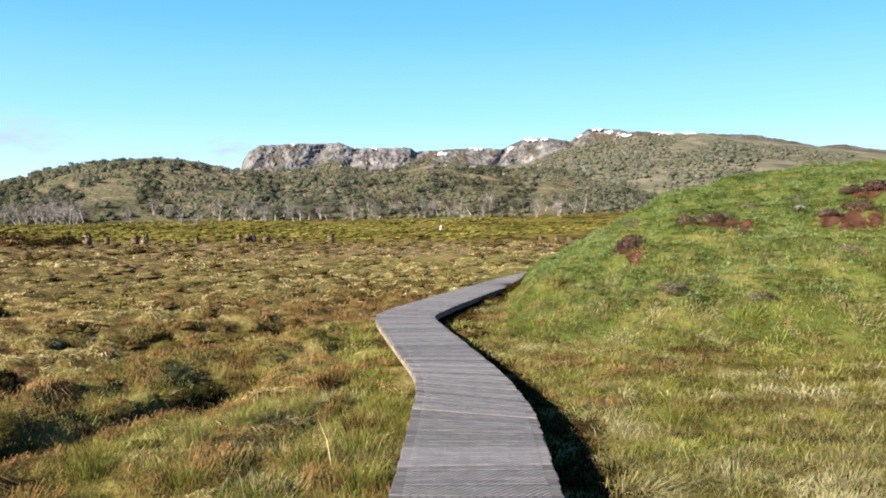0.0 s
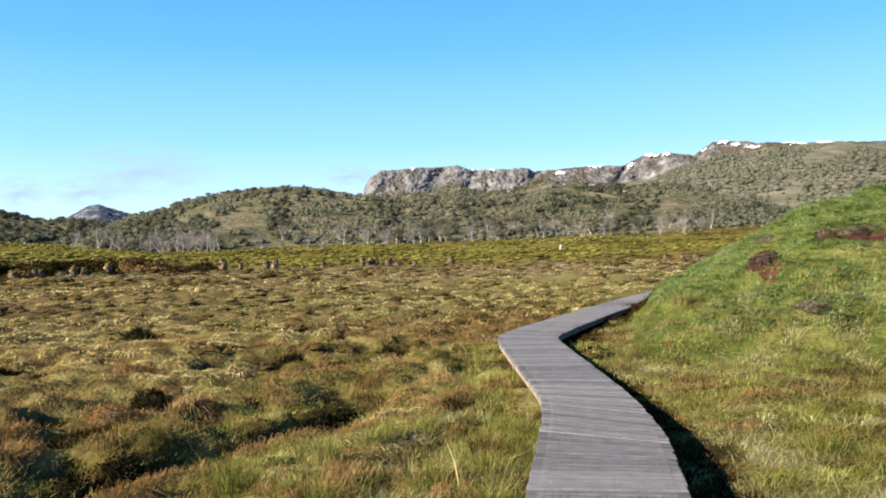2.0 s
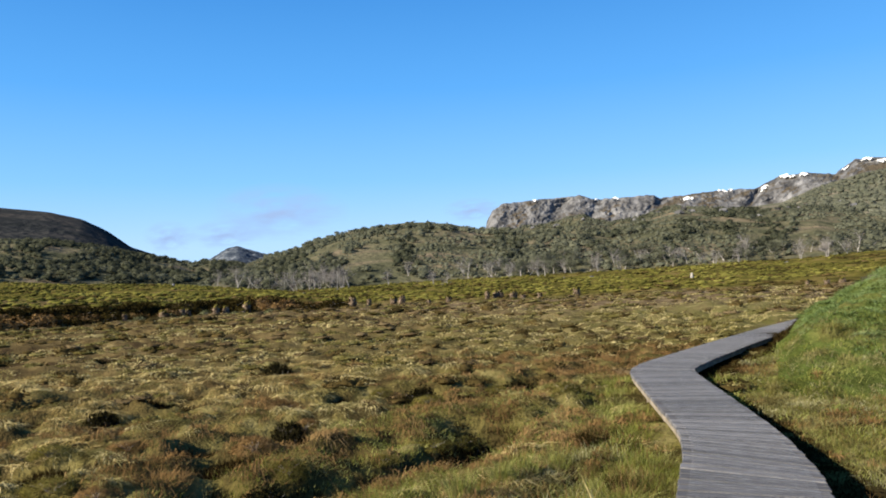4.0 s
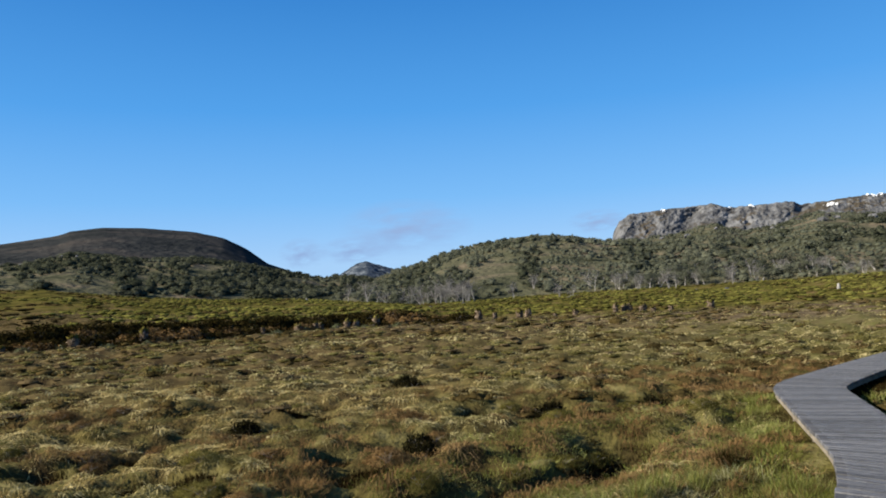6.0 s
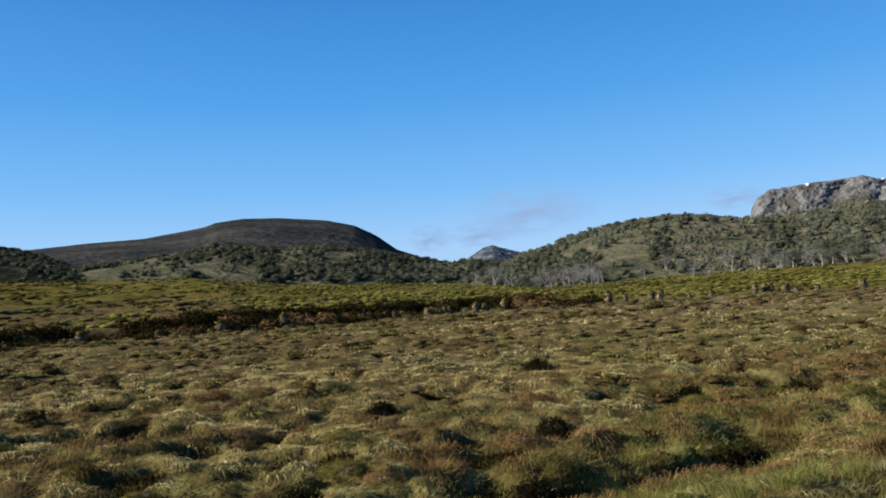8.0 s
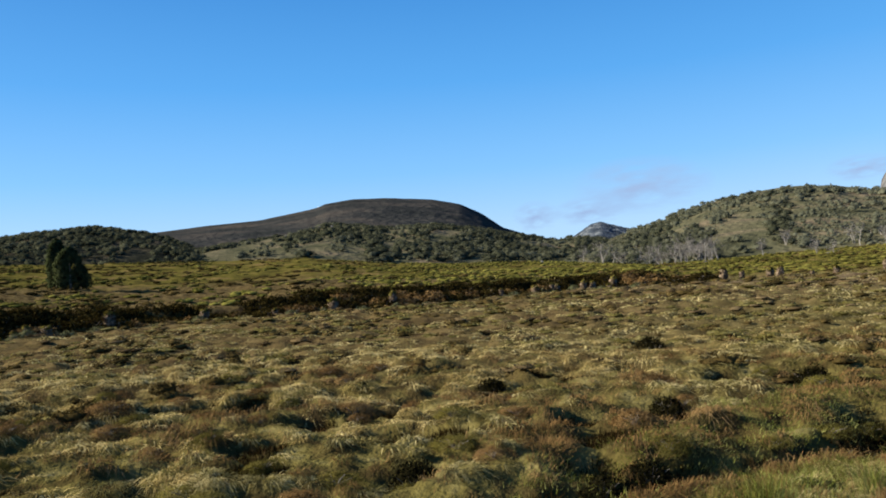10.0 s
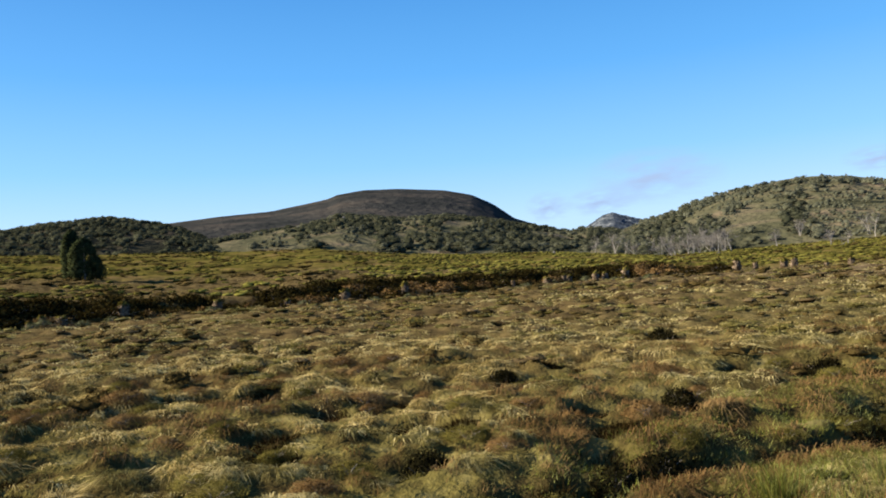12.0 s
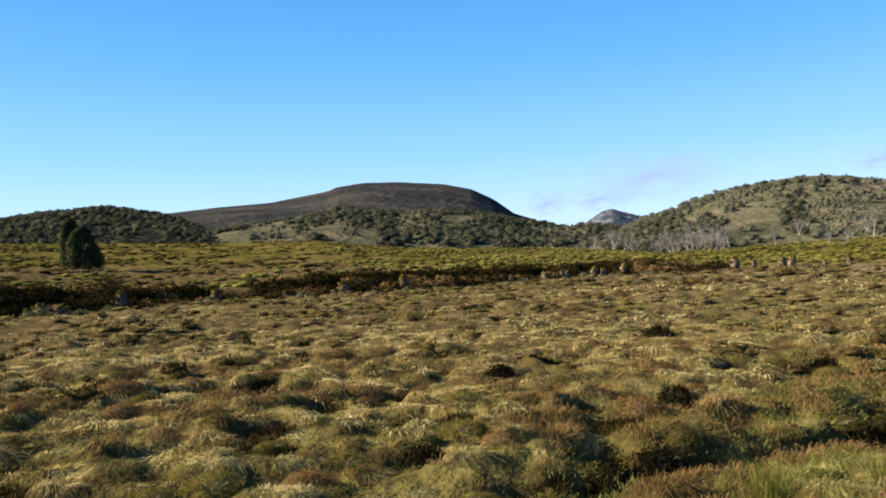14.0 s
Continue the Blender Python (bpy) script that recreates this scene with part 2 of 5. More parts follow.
def blend_by_place(m, other, start, end, centre=(0, 0), noise_scale=0.2, wobble=6.0):
    """Inside one ground material, passes to other's colours between two distances from a centre, with a ragged border."""
    n, l = m.node_tree.nodes, m.node_tree.links
    bsdf = n["Principled BSDF"]
    old = bsdf.inputs["Base Color"].links[0].from_socket
    geo = n.new("ShaderNodeNewGeometry")
    off = n.new("ShaderNodeVectorMath")
    off.operation = "SUBTRACT"
    off.inputs[1].default_value = (*centre, 0)
    l.new(geo.outputs["Position"], off.inputs[0])
    flat = n.new("ShaderNodeVectorMath")
    flat.operation = "MULTIPLY"
    flat.inputs[1].default_value = (1, 1, 0)
    l.new(off.outputs[0], flat.inputs[0])
    length = n.new("ShaderNodeVectorMath")
    length.operation = "LENGTH"
    l.new(flat.outputs[0], length.inputs[0])
    rag = n.new("ShaderNodeTexNoise")
    rag.inputs["Scale"].default_value, rag.inputs["Detail"].default_value = noise_scale, 4
    l.new(geo.outputs["Position"], rag.inputs["Vector"])
    mad = n.new("ShaderNodeMath")
    mad.operation = "MULTIPLY_ADD"
    mad.inputs[1].default_value = wobble
    l.new(rag.outputs["Fac"], mad.inputs[0])
    l.new(length.outputs["Value"], mad.inputs[2])
    span = n.new("ShaderNodeMapRange")
    span.inputs["From Min"].default_value, span.inputs["From Max"].default_value = start + wobble / 2, end + wobble / 2
    l.new(mad.outputs[0], span.inputs["Value"])
    noise_tex = n.new("ShaderNodeTexNoise")
    noise_tex.inputs["Scale"].default_value, noise_tex.inputs["Detail"].default_value = other[1], 5
    l.new(geo.outputs["Position"], noise_tex.inputs["Vector"])
    ramp = n.new("ShaderNodeValToRGB")
    els = ramp.color_ramp.elements
    while len(els) < len(other[0]):
        els.new(0.5)
    for e, (p, c) in zip(els, other[0]):
        e.position, e.color = p, (*[0.85 * v for v in c], 1)
    l.new(noise_tex.outputs["Fac"], ramp.inputs["Fac"])
    mix = n.new("ShaderNodeMix")
    mix.data_type = "RGBA"
    l.new(span.outputs["Result"], mix.inputs[0])
    l.new(old, mix.inputs[6])
    l.new(ramp.outputs["Color"], mix.inputs[7])
    l.new(mix.outputs[2], bsdf.inputs["Base Color"])


ground_mat = material("moor_ground", [(0.32, (0.022, 0.017, 0.008)), (0.45, (0.053, 0.045, 0.016)), (0.55, (0.105, 0.094, 0.030)), (0.68, (0.185, 0.165, 0.07))], 1.5, 0.95, 0.8, 14)
blend_by_place(ground_mat, ([(0.33, (0.064, 0.052, 0.024)), (0.44, (0.130, 0.114, 0.050)), (0.55, (0.100, 0.099, 0.032)), (0.66, (0.198, 0.175, 0.086))], 0.9), 18, 40)
blend_by_place(ground_mat, ([(0.33, (0.068, 0.050, 0.031)), (0.5, (0.122, 0.093, 0.057)), (0.66, (0.19, 0.150, 0.092))], 0.5), 42, 60, (0, 0), 0.06, 12)
blend_by_place(ground_mat, ([(0.32, (0.034, 0.029, 0.011)), (0.45, (0.07, 0.063, 0.018)), (0.55, (0.11, 0.096, 0.024)), (0.68, (0.14, 0.10, 0.045))], 0.16), 92, 118, (0, 0), 0.05, 14)
blend_by_place(ground_mat, ([(0.35, (0.042, 0.030, 0.017)), (0.5, (0.085, 0.064, 0.030)), (0.65, (0.135, 0.102, 0.048))], 1.2), 62, 38, (-58.0, 30.0), 0.08, 16)
heath_mat = material("hill_heath", [(0.34, (0.050, 0.053, 0.034)), (0.45, (0.077, 0.078, 0.049)), (0.55, (0.106, 0.099, 0.065)), (0.68, (0.146, 0.121, 0.086))], 0.045, 0.95, 0.6, 0.3, 7)
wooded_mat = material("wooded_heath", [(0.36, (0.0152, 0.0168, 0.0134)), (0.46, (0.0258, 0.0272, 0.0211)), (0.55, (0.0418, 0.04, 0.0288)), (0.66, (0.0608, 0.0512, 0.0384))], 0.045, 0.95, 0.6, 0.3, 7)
def blend_by_slope(m, colours, low, high, scale):
    """Passes to other colours where the surface lies flatter, with a ragged border."""
    n, l = m.node_tree.nodes, m.node_tree.links
    bsdf = n["Principled BSDF"]
    old = bsdf.inputs["Base Color"].links[0].from_socket
    geo, up, rag = n.new("ShaderNodeNewGeometry"), n.new("ShaderNodeSeparateXYZ"), n.new("ShaderNodeTexNoise")
    l.new(geo.outputs["Normal"], up.inputs[0])
    rag.inputs["Scale"].default_value, rag.inputs["Detail"].default_value = scale, 6
    l.new(geo.outputs["Position"], rag.inputs["Vector"])
    mad = n.new("ShaderNodeMath")
    mad.operation = "MULTIPLY_ADD"
    mad.inputs[1].default_value = 1.1
    l.new(rag.outputs["Fac"], mad.inputs[0])
    l.new(up.outputs["Z"], mad.inputs[2])
    span = n.new("ShaderNodeMapRange")
    span.inputs["From Min"].default_value, span.inputs["From Max"].default_value = low + 0.55, high + 0.55
    l.new(mad.outputs[0], span.inputs["Value"])
    ramp = n.new("ShaderNodeValToRGB")
    for e, c in zip(ramp.color_ramp.elements, colours):
        e.color = (*c, 1)
    l.new(rag.outputs["Fac"], ramp.inputs["Fac"])
    mix = n.new("ShaderNodeMix")
    mix.data_type = "RGBA"
    l.new(span.outputs["Result"], mix.inputs[0])
    l.new(old, mix.inputs[6])
    l.new(ramp.outputs["Color"], mix.inputs[7])
    l.new(mix.outputs[2], bsdf.inputs["Base Color"])


rock_mat = material("dolerite", [(0.32, (0.044, 0.045, 0.050)), (0.44, (0.088, 0.090, 0.098)), (0.56, (0.132, 0.135, 0.147)), (0.7, (0.205, 0.209, 0.226))], 0.05, 0.9, 0.9, 0.2, 9, stretch=(1, 1, 0.6))
blend_by_slope(rock_mat, ((0.035, 0.033, 0.022), (0.085, 0.070, 0.055)), 0.82, 0.99, 0.02)

# ---- ground ----
fine_az = np.arange(-40, 84.01, 0.34)
az_all = np.concatenate([fine_az, np.arange(87, 318, 3.0)])
rings = np.concatenate([[0.01, 0.3], np.geomspace(0.8, 260, 450), np.geomspace(275, 4800, 45)])
AZ, RR = np.meshgrid(az_all, rings)
GX, GY = polar(AZ, RR)
GZ = land(GX.ravel(), GY.ravel(), mound=False)
ground_me = mesh_of("ground", np.stack([GX.ravel(), GY.ravel(), GZ], -1), grid_faces(len(rings), len(az_all), True), ground_mat, True)
ground = tagged(new("ground", ground_me), "hummocky moorland ground of straw and olive tussock grass", "ground", kind="structure")

mound_mat = material("green_heath", [(0.3, (0.03, 0.036, 0.010)), (0.5, (0.06, 0.08, 0.02)), (0.7, (0.12, 0.11, 0.04))], 0.9, 0.95, 0.8, 12)
MA, MR = np.meshgrid(np.concatenate([np.arange(-112, -42, 2.0), np.arange(-42, -1.9, 0.22)]), np.concatenate([np.linspace(12.6, 30, 190), np.linspace(30.6, 62, 40)]))
MX, MY = [v.ravel() for v in polar(MA, MR)]
MZ = land(MX, MY)
over = MZ - land(MX, MY, mound=False)
MZ = MZ - 0.3 * (1 - step(0.0, 0.12, over))
tagged(part("mound", mesh_of("mound", np.stack([MX, MY, MZ], -1), grid_faces(*MA.shape), mound_mat, True), mound_mat,
            label="bright green heath-covered mound beside the boardwalk"), category="mound", kind="structure")


# ---- hills and mountains ----
def ridge(name, az0, az1, d_az, rows, shape, mat, label, parent=None, category=""):
    """A hillside as a sheet over azimuth and a run from foot (0) over the crest (1) to its back (above 1)."""
    a = np.arange(az0, az1 + d_az / 2, d_az)
    A, S = np.meshgrid(a, rows)
    r, z = shape(A, S)
    x, y = polar(A, r)
    ob = part(name, mesh_of(name, np.stack([x.ravel(), y.ravel(), z.ravel()], -1), grid_faces(len(rows), len(a)), mat, True), mat, parent, label)
    return tagged(ob, category=category, kind="structure" if category else "")


def hill_shape(crest, foot_r, crest_r, swell, seed, rough=3.0, power=0.8):
    def shape(A, S):
        r = foot_r + (crest_r - foot_r) * np.minimum(S, 1) + np.maximum(S - 1, 0) * crest_r * 0.8
        x, y = polar(A, r)
        lump = fbm(x / swell, y / swell, seed, 5) - 0.5
        zf, zc = el2z(foot_r, FOOT_EL(A)) - 1.5, el2z(crest_r, crest(A))
        rise = np.minimum(S, 1) ** power
        z = zf + (zc - zf) * rise + lump * rough * 6 * np.minimum(S, 1) * np.clip(1 - S, 0, 1) * 2
        z = z + (fbm(x / 14, y / 14, seed + 5, 3) - 0.5) * rough * 0.5 * np.clip(S * 3, 0, 1)
        z = np.where(S > 1, zc - (S - 1) * (zc + 40), z)
        return r, z
    return shape


HILL_B = curve([(-30, -3), (-16, 2.0), (-8, 4.3), (-4.8, 4.34), (-1.5, 4.68), (1, 5.05), (3.5, 4.35), (5.6, 4.1), (7.6, 4.8), (10, 4.29), (12.4, 4.05),
                (14.8, 4.12), (16.5, 4.4), (17.3, 4.63), (19.3, 4.85), (21.3, 4.78), (24.3, 4.4), (26.8, 3.9), (28.2, 3.3), (30.4, 2.8), (33, 1.9), (36, 0.4), (40, -2)])
HILL_D = curve([(28, -2), (31, 1.6), (32.6, 2.3), (34.2, 2.6), (35.8, 2.35), (38.3, 3.0), (41.9, 3.75), (44.8, 4.2), (48.2, 4.2), (51, 4.5), (52.7, 4.75), (54, 4.3),
                (57.2, 3.85), (60.4, 3.45), (66, 2.4), (72, 1.0)])
HILL_E = curve([(58.5, 0.4), (60.4, 1.5), (61.3, 2.7), (62.3, 3.35), (64.1, 4.1), (65.9, 4.55), (68.4, 5.0), (72.5, 4.65), (74.5, 4.3), (84, 4.2), (100, 3.0), (120, 0)])
DOME = curve([(30, -1), (34, 1.2), (38, 3.05), (39.7, 3.69), (41.1, 4.77), (42.7, 5.6), (44.7, 6.07), (48.1, 6.38), (50.6, 6.41), (52.6, 6.15), (53.3, 5.86),
              (57.2, 5.18), (60.8, 4.95), (64.5, 4.6), (72, 4.0), (90, 2)])
PEAK = curve([(28, 1.0), (29.8, 2.6), (30.6, 2.91), (31.9, 3.34), (32.6, 3.59), (33.3, 3.43), (34.4, 2.75), (36, 2.0), (37, 1)])
RUN = np.concatenate([np.linspace(0, 1, 70), [1.03, 1.1, 1.3]])
hill_b = hill_shape(HILL_B, 232, 560, 120, 41, 4.0)
hill_d = hill_shape(HILL_D, 300, 620, 110, 51, 3.5)
hill_e = hill_shape(HILL_E, 290, 600, 110, 61, 3.5)
ridge("forested_hill", -30, 39, 0.2, RUN, hill_b, heath_mat, "rounded olive heath hill scattered with gum trees", category="hill")
ridge("wooded_hill", 28, 72, 0.2, RUN, hill_d, heath_mat, "low dark wooded hill below the bare dome", category="hill")
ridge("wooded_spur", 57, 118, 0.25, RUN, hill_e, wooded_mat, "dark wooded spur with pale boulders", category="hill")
dome_mat = material("dome_moor", [(0.3, (0.020, 0.023, 0.025)), (0.5, (0.034, 0.036, 0.038)), (0.66, (0.060, 0.055, 0.052))], 0.012, 0.95, 0.5, 0.08, 8)
dome_shape = hill_shape(DOME, 800, 1700, 300, 71, 2.5, 0.62)
dome = ridge("dome_mountain", 30, 90, 0.2, RUN, dome_shape, dome_mat, "broad dome-shaped brown moorland mountain", category="mountain")
# blue distance haze is put into the peak's rock colour
hazy_peak_mat = material("hazy_blue_rock", [(0.3, (0.02, 0.027, 0.04)), (0.5, (0.052, 0.066, 0.090)), (0.66, (0.17, 0.19, 0.22))], 0.02, 0.9, 0.9, 0.1, 9)
ridge("distant_peak", 28, 37, 0.06, RUN, hill_shape(PEAK, 1500, 2900, 260, 81, 16.0, 0.9), hazy_peak_mat, "small far rocky peak, bluish with haze in its colour", category="mountain")

CLIFF_TOP = curve([(-60, 2.0), (-40, 3.9), (-30, 4.7), (-26.4, 5.3), (-24.1, 5.86), (-21.6, 6.42), (-18.3, 6.63), (-14.1, 6.85), (-11.7, 7.16), (-10.5, 7.18), (-9.8, 6.75), (-9.3, 6.32),
                   (-8.6, 6.45), (-7.3, 6.6), (-6, 6.54), (-5.2, 6.2), (-4.2, 5.78), (-3.2, 5.91), (0.2, 5.75), (2, 5.67), (2.4, 5.91), (3.5, 5.91), (6.6, 5.88), (7.6, 6.23), (10.8, 6.09),
                   (13.2, 5.96), (14, 5.5), (14.45, 4.7), (14.7, 3.6), (15.2, 2.2), (16, 1)])
CLIFF_BASE = curve([(-60, 2.0), (-40, 3.9), (-30, 4.7), (-26.4, 5.3), (-18.3, 6.62), (-14.6, 6.6), (-13, 6.3), (-11, 6.25), (-9.5, 5.9), (-8, 5.5), (-6, 4.75), (-3, 4.5), (0, 4.95), (2, 4.8),
                    (4, 4.2), (7, 4.3), (10, 4.1), (14, 3.9), (14.6, 3.2), (15.2, 1.6), (16, 0.5)])
massif = tagged(new("cliff_mountain"), "long grey dolerite cliff mountain streaked with snow", "mountain", kind="structure")


def slope_shape(A, S):
    r = 480 + (1280 - 480) * S
    x, y = polar(A, r)
    z0, z1 = el2z(480.0, FOOT_EL(A)) - 8, el2z(1280.0, CLIFF_BASE(A))
    lump = (fbm(x / 220, y / 220, 91, 5) - 0.5) * 36 * S * (1 - S) * 2 + (fbm(x / 30, y / 30, 92, 3) - 0.5) * 5 * np.clip(S * (1 - S) * 6, 0, 1)
    return r, z0 + (z1 - z0) * S ** 0.9 + lump


def cliff_shape(A, S):
    zb, zt = el2z(1280.0, CLIFF_BASE(A)) - 4, el2z(1355.0, CLIFF_TOP(A))
    z = zb + (zt - zb) * np.minimum(S, 1)
    arc = A * 22.0
    butt = (fbm(arc / 60 + z / 60, z / 90, 101, 3) - 0.5) * 40
    crag = (fbm(arc / 9 + z / 14, z / 11 - arc / 30, 102, 4, 0.65) - 0.5) * 18
    for at, wide, deep in ((9.3, 0.75, 20), (-4.2, 0.3, 17), (6.6, 0.4, 13), (-9.6, 0.35, 18), (2.1, 0.6, 14)):
        butt = butt + deep * np.exp(-((A - at + (S - 0.5) * 0.9) / wide) ** 2)
    tall = np.clip((zt - zb) / 18, 0, 1)
    r = 1280 + 75 * np.minimum(S, 1) ** 1.3 + (butt + crag) * np.minimum(S * 4, 1) * np.clip((1.02 - S) * 6, 0.25, 1) * tall
    z = z + (fbm(arc / 7, arc * 0, 104, 3) - 0.5) * 3.5 * tall * np.clip(S, 0, 1)
    back = np.maximum(S - 1, 0)
    return r + back * 900, z - back * 60


# paler, greyer copy of the hill heath, with distance haze in its colours
hazy_slope_mat = material("hazy_slope_heath", [(0.34, (0.068, 0.074, 0.054)), (0.45, (0.104, 0.108, 0.079)), (0.55, (0.136, 0.131, 0.099)), (0.68, (0.175, 0.149, 0.122))], 0.03, 0.95, 0.6, 0.3, 7)
ridge("slope", -60, 16, 0.15, np.linspace(0, 1, 80), slope_shape, hazy_slope_mat, "olive and brown heath slope with scattered forest", massif)
ridge("cliff", -44, 16, 0.07, np.concatenate([np.linspace(0, 1, 48), [1.03, 1.2, 1.5]]), cliff_shape, rock_mat, "grey buttressed dolerite cliff", massif)
FAR_TOP = curve([(-50, 2), (-34, 4.0), (-29.6, 5.04), (-28.4, 5.21), (-27.4, 5.47), (-26.4, 5.49), (-25.4, 5.35), (-22, 4.5), (-18, 3)])
ridge("far_plateau", -50, -18, 0.1, RUN, hill_shape(FAR_TOP, 1500, 2300, 300, 111, 10.0, 0.9), rock_mat, "far grey plateau edge with snow", category="mountain")

# ---- boardwalk ----
wood_mat = material("weathered_decking", [(0.25, (0.058, 0.057, 0.061)), (0.5, (0.103, 0.102, 0.110)), (0.75, (0.158, 0.158, 0.171))], 7.0, 0.75, 0.5, 60, 6, stretch=(0.5, 5, 5), thing=0.5, gloss=0.3)
beam_mat = material("pale_beam", [(0.35, (0.15, 0.13, 0.105)), (0.65, (0.25, 0.22, 0.18))], 4.0, 0.8, 0.4, 50)
EDGES = [((-0.48, -14), (0.58, -14)), ((-0.38, -4), (0.68, -4)), ((-0.33, 4.88), (0.73, 4.88)), ((-0.30, 6.0), (0.78, 6.1)), ((-0.25, 7.95), (0.82, 7.3)), ((-0.34, 9.1), (0.68, 8.95)),
         ((-0.65, 10.82), (0.36, 10.97)), ((-1.2, 14.0), (-0.12, 14.05)), ((-1.30, 14.7), (-0.18, 14.5)), ((-1.16, 15.6), (-0.12, 15.0)), ((-0.78, 16.96), (0.24, 16.5)),
         ((0.24, 20.47), (1.24, 20.1)), ((1.77, 25.5), (2.74, 25.1)), ((3.57, 30.7), (4.5, 30.3)), ((5.4, 36), (6.3, 35.6)), ((8.0, 42), (8.9, 41.4))]
LEFT, RIGHT = np.array([e[0] for e in EDGES]), np.array([e[1] for e in EDGES])
run = np.concatenate([[0], np.cumsum(np.hypot(*np.diff((LEFT + RIGHT) / 2, axis=0).T))])


EVEN = np.arange(0, run[-1], 0.1)
ROUND = np.exp(-(np.arange(-12, 13) * 0.1 / 0.38) ** 2 / 2)
SIDES = []
for corner in (LEFT, RIGHT):
    for k in (0, 1):
        row = np.pad(np.interp(EVEN, run, corner[:, k]), 12, mode="reflect", reflect_type="odd")
        SIDES.append(np.convolve(row, ROUND / ROUND.sum(), mode="valid"))


def edge_at(s):
    """Both edges of the deck at a run along it, with rounded bends."""
    return np.array([np.interp(s, EVEN, SIDES[0]), np.interp(s, EVEN, SIDES[1])]), np.array([np.interp(s, EVEN, SIDES[2]), np.interp(s, EVEN, SIDES[3])])


boardwalk = tagged(new("boardwalk"), "weathered grey timber boardwalk winding over the moor", "boardwalk")


def slab(corners, top, bottom):
    """A closed prism over four corners, with a small bevel at the top."""
    c = np.array([np.append(p, 0) for p in corners])
    mid = c.mean(0)
    low, rim, lid = c + (0, 0, bottom), c + (0, 0, top - 0.005), mid + (c - mid) * 0.985 + (0, 0, top)
    v = np.concatenate([low, rim, lid])
    f = [(8, 9, 10, 11), (3, 2, 1, 0)]
    for k in range(4):
        j = (k + 1) % 4
        f += [(k, j, 4 + j, 4 + k), (4 + k, 4 + j, 8 + j, 8 + k)]
    return v, f
PITCH = 0.15
count = int(run[-1] / PITCH)
rng = np.random.default_rng(5)

wire_mat = material("galvanised_wire", [(0.4, (0.244, 0.245, 0.257)), (0.6, (0.353, 0.357, 0.378))], 8.0, 0.5, 0.0)
wire_mat.node_tree.nodes["Principled BSDF"].inputs["Metallic"].default_value = 0.3


def rail(name, side, inset, top, bottom, s0, s1, thick, mat, label):
    """A beam along one edge of the deck, under the planks."""
    ss = np.arange(s0, s1, 0.25)
    v = []
    for s in ss:
        l, r = edge_at(s)
        u = (r - l) / np.linalg.norm(r - l)
        a = l + u * inset if side < 0 else r - u * (inset + thick)
        b = a + u * thick
        v += [(*a, bottom), (*b, bottom), (*b, top), (*a, top)]
    n, f = len(ss), [(0, 1, 2, 3)]
    for i in range(n - 1):
        for k in range(4):
            j = (k + 1) % 4
            f.append((i * 4 + k, (i + 1) * 4 + k, (i + 1) * 4 + j, i * 4 + j))
    f.append((4 * n - 1, 4 * n - 2, 4 * n - 3, 4 * n - 4))
    return part(name, mesh_of(name, v, f, mat), mat, boardwalk, label)


rail("edge_beam", -1, 0.012, -0.048, -0.12, 0.0, run[-1], 0.06, beam_mat, "pale sawn timber edge beam")
rail("edge_beam", 1, 0.012, -0.048, -0.12, 0.0, run[-1], 0.06, beam_mat, "pale sawn timber edge beam")
for i in range(30):
    for side in (0, 1):
        p = edge_at(1.0 + i * 1.9)[side]
        q = edge_at(1.0 + i * 1.9)[1 - side]
        c = p + (q - p) / np.linalg.norm(q - p) * 0.24
        v, f = slab([c + (-0.05, -0.05), c + (0.05, -0.05), c + (0.05, 0.05), c + (-0.05, 0.05)], -0.05, -0.95)
        part("post", mesh_of("post", v, f, beam_mat), beam_mat, boardwalk)

# wire netting stapled along the middle of the deck, in two diagonal runs
wv, wf = [], []
for turn in (-1, 1):
    for s in np.arange(10.5, 37.0, 0.05):
        for k in range(6):
            a0, a1 = k / 6, (k + 1) / 6
            pts = []
            for a in (a0, a1):
                sa = s + turn * (a - 0.5) * 0.9
                l, r = edge_at(max(sa, 0))
                pts.append(l + (r - l) * (0.075 + 0.85 * a))
            d = np.array([0, 0.0038 if turn > 0 else 0.0016])
            base = len(wv)
            wv += [(*(pts[0] - d), 0.0075), (*(pts[1] - d), 0.0075), (*(pts[1] + d), 0.0075), (*(pts[0] + d), 0.0075)]
            wf.append((base, base + 1, base + 2, base + 3))
for s in np.arange(2.6, 44.0, 0.3):
    l, r = edge_at(s + rng.uniform(-0.01, 0.01))
    base = len(wv)
    d = np.array([0, 0.005])
    a, b = l + (r - l) * 0.07, l + (r - l) * 0.93
    wv += [(*(a - d), 0.009), (*(b - d), 0.009), (*(b + d), 0.009), (*(a + d), 0.009)]
    wf.append((base, base + 1, base + 2, base + 3))
part("wire_netting", mesh_of("wire_netting", wv, wf, wire_mat), wire_mat, boardwalk, "galvanised anti-slip wire netting")


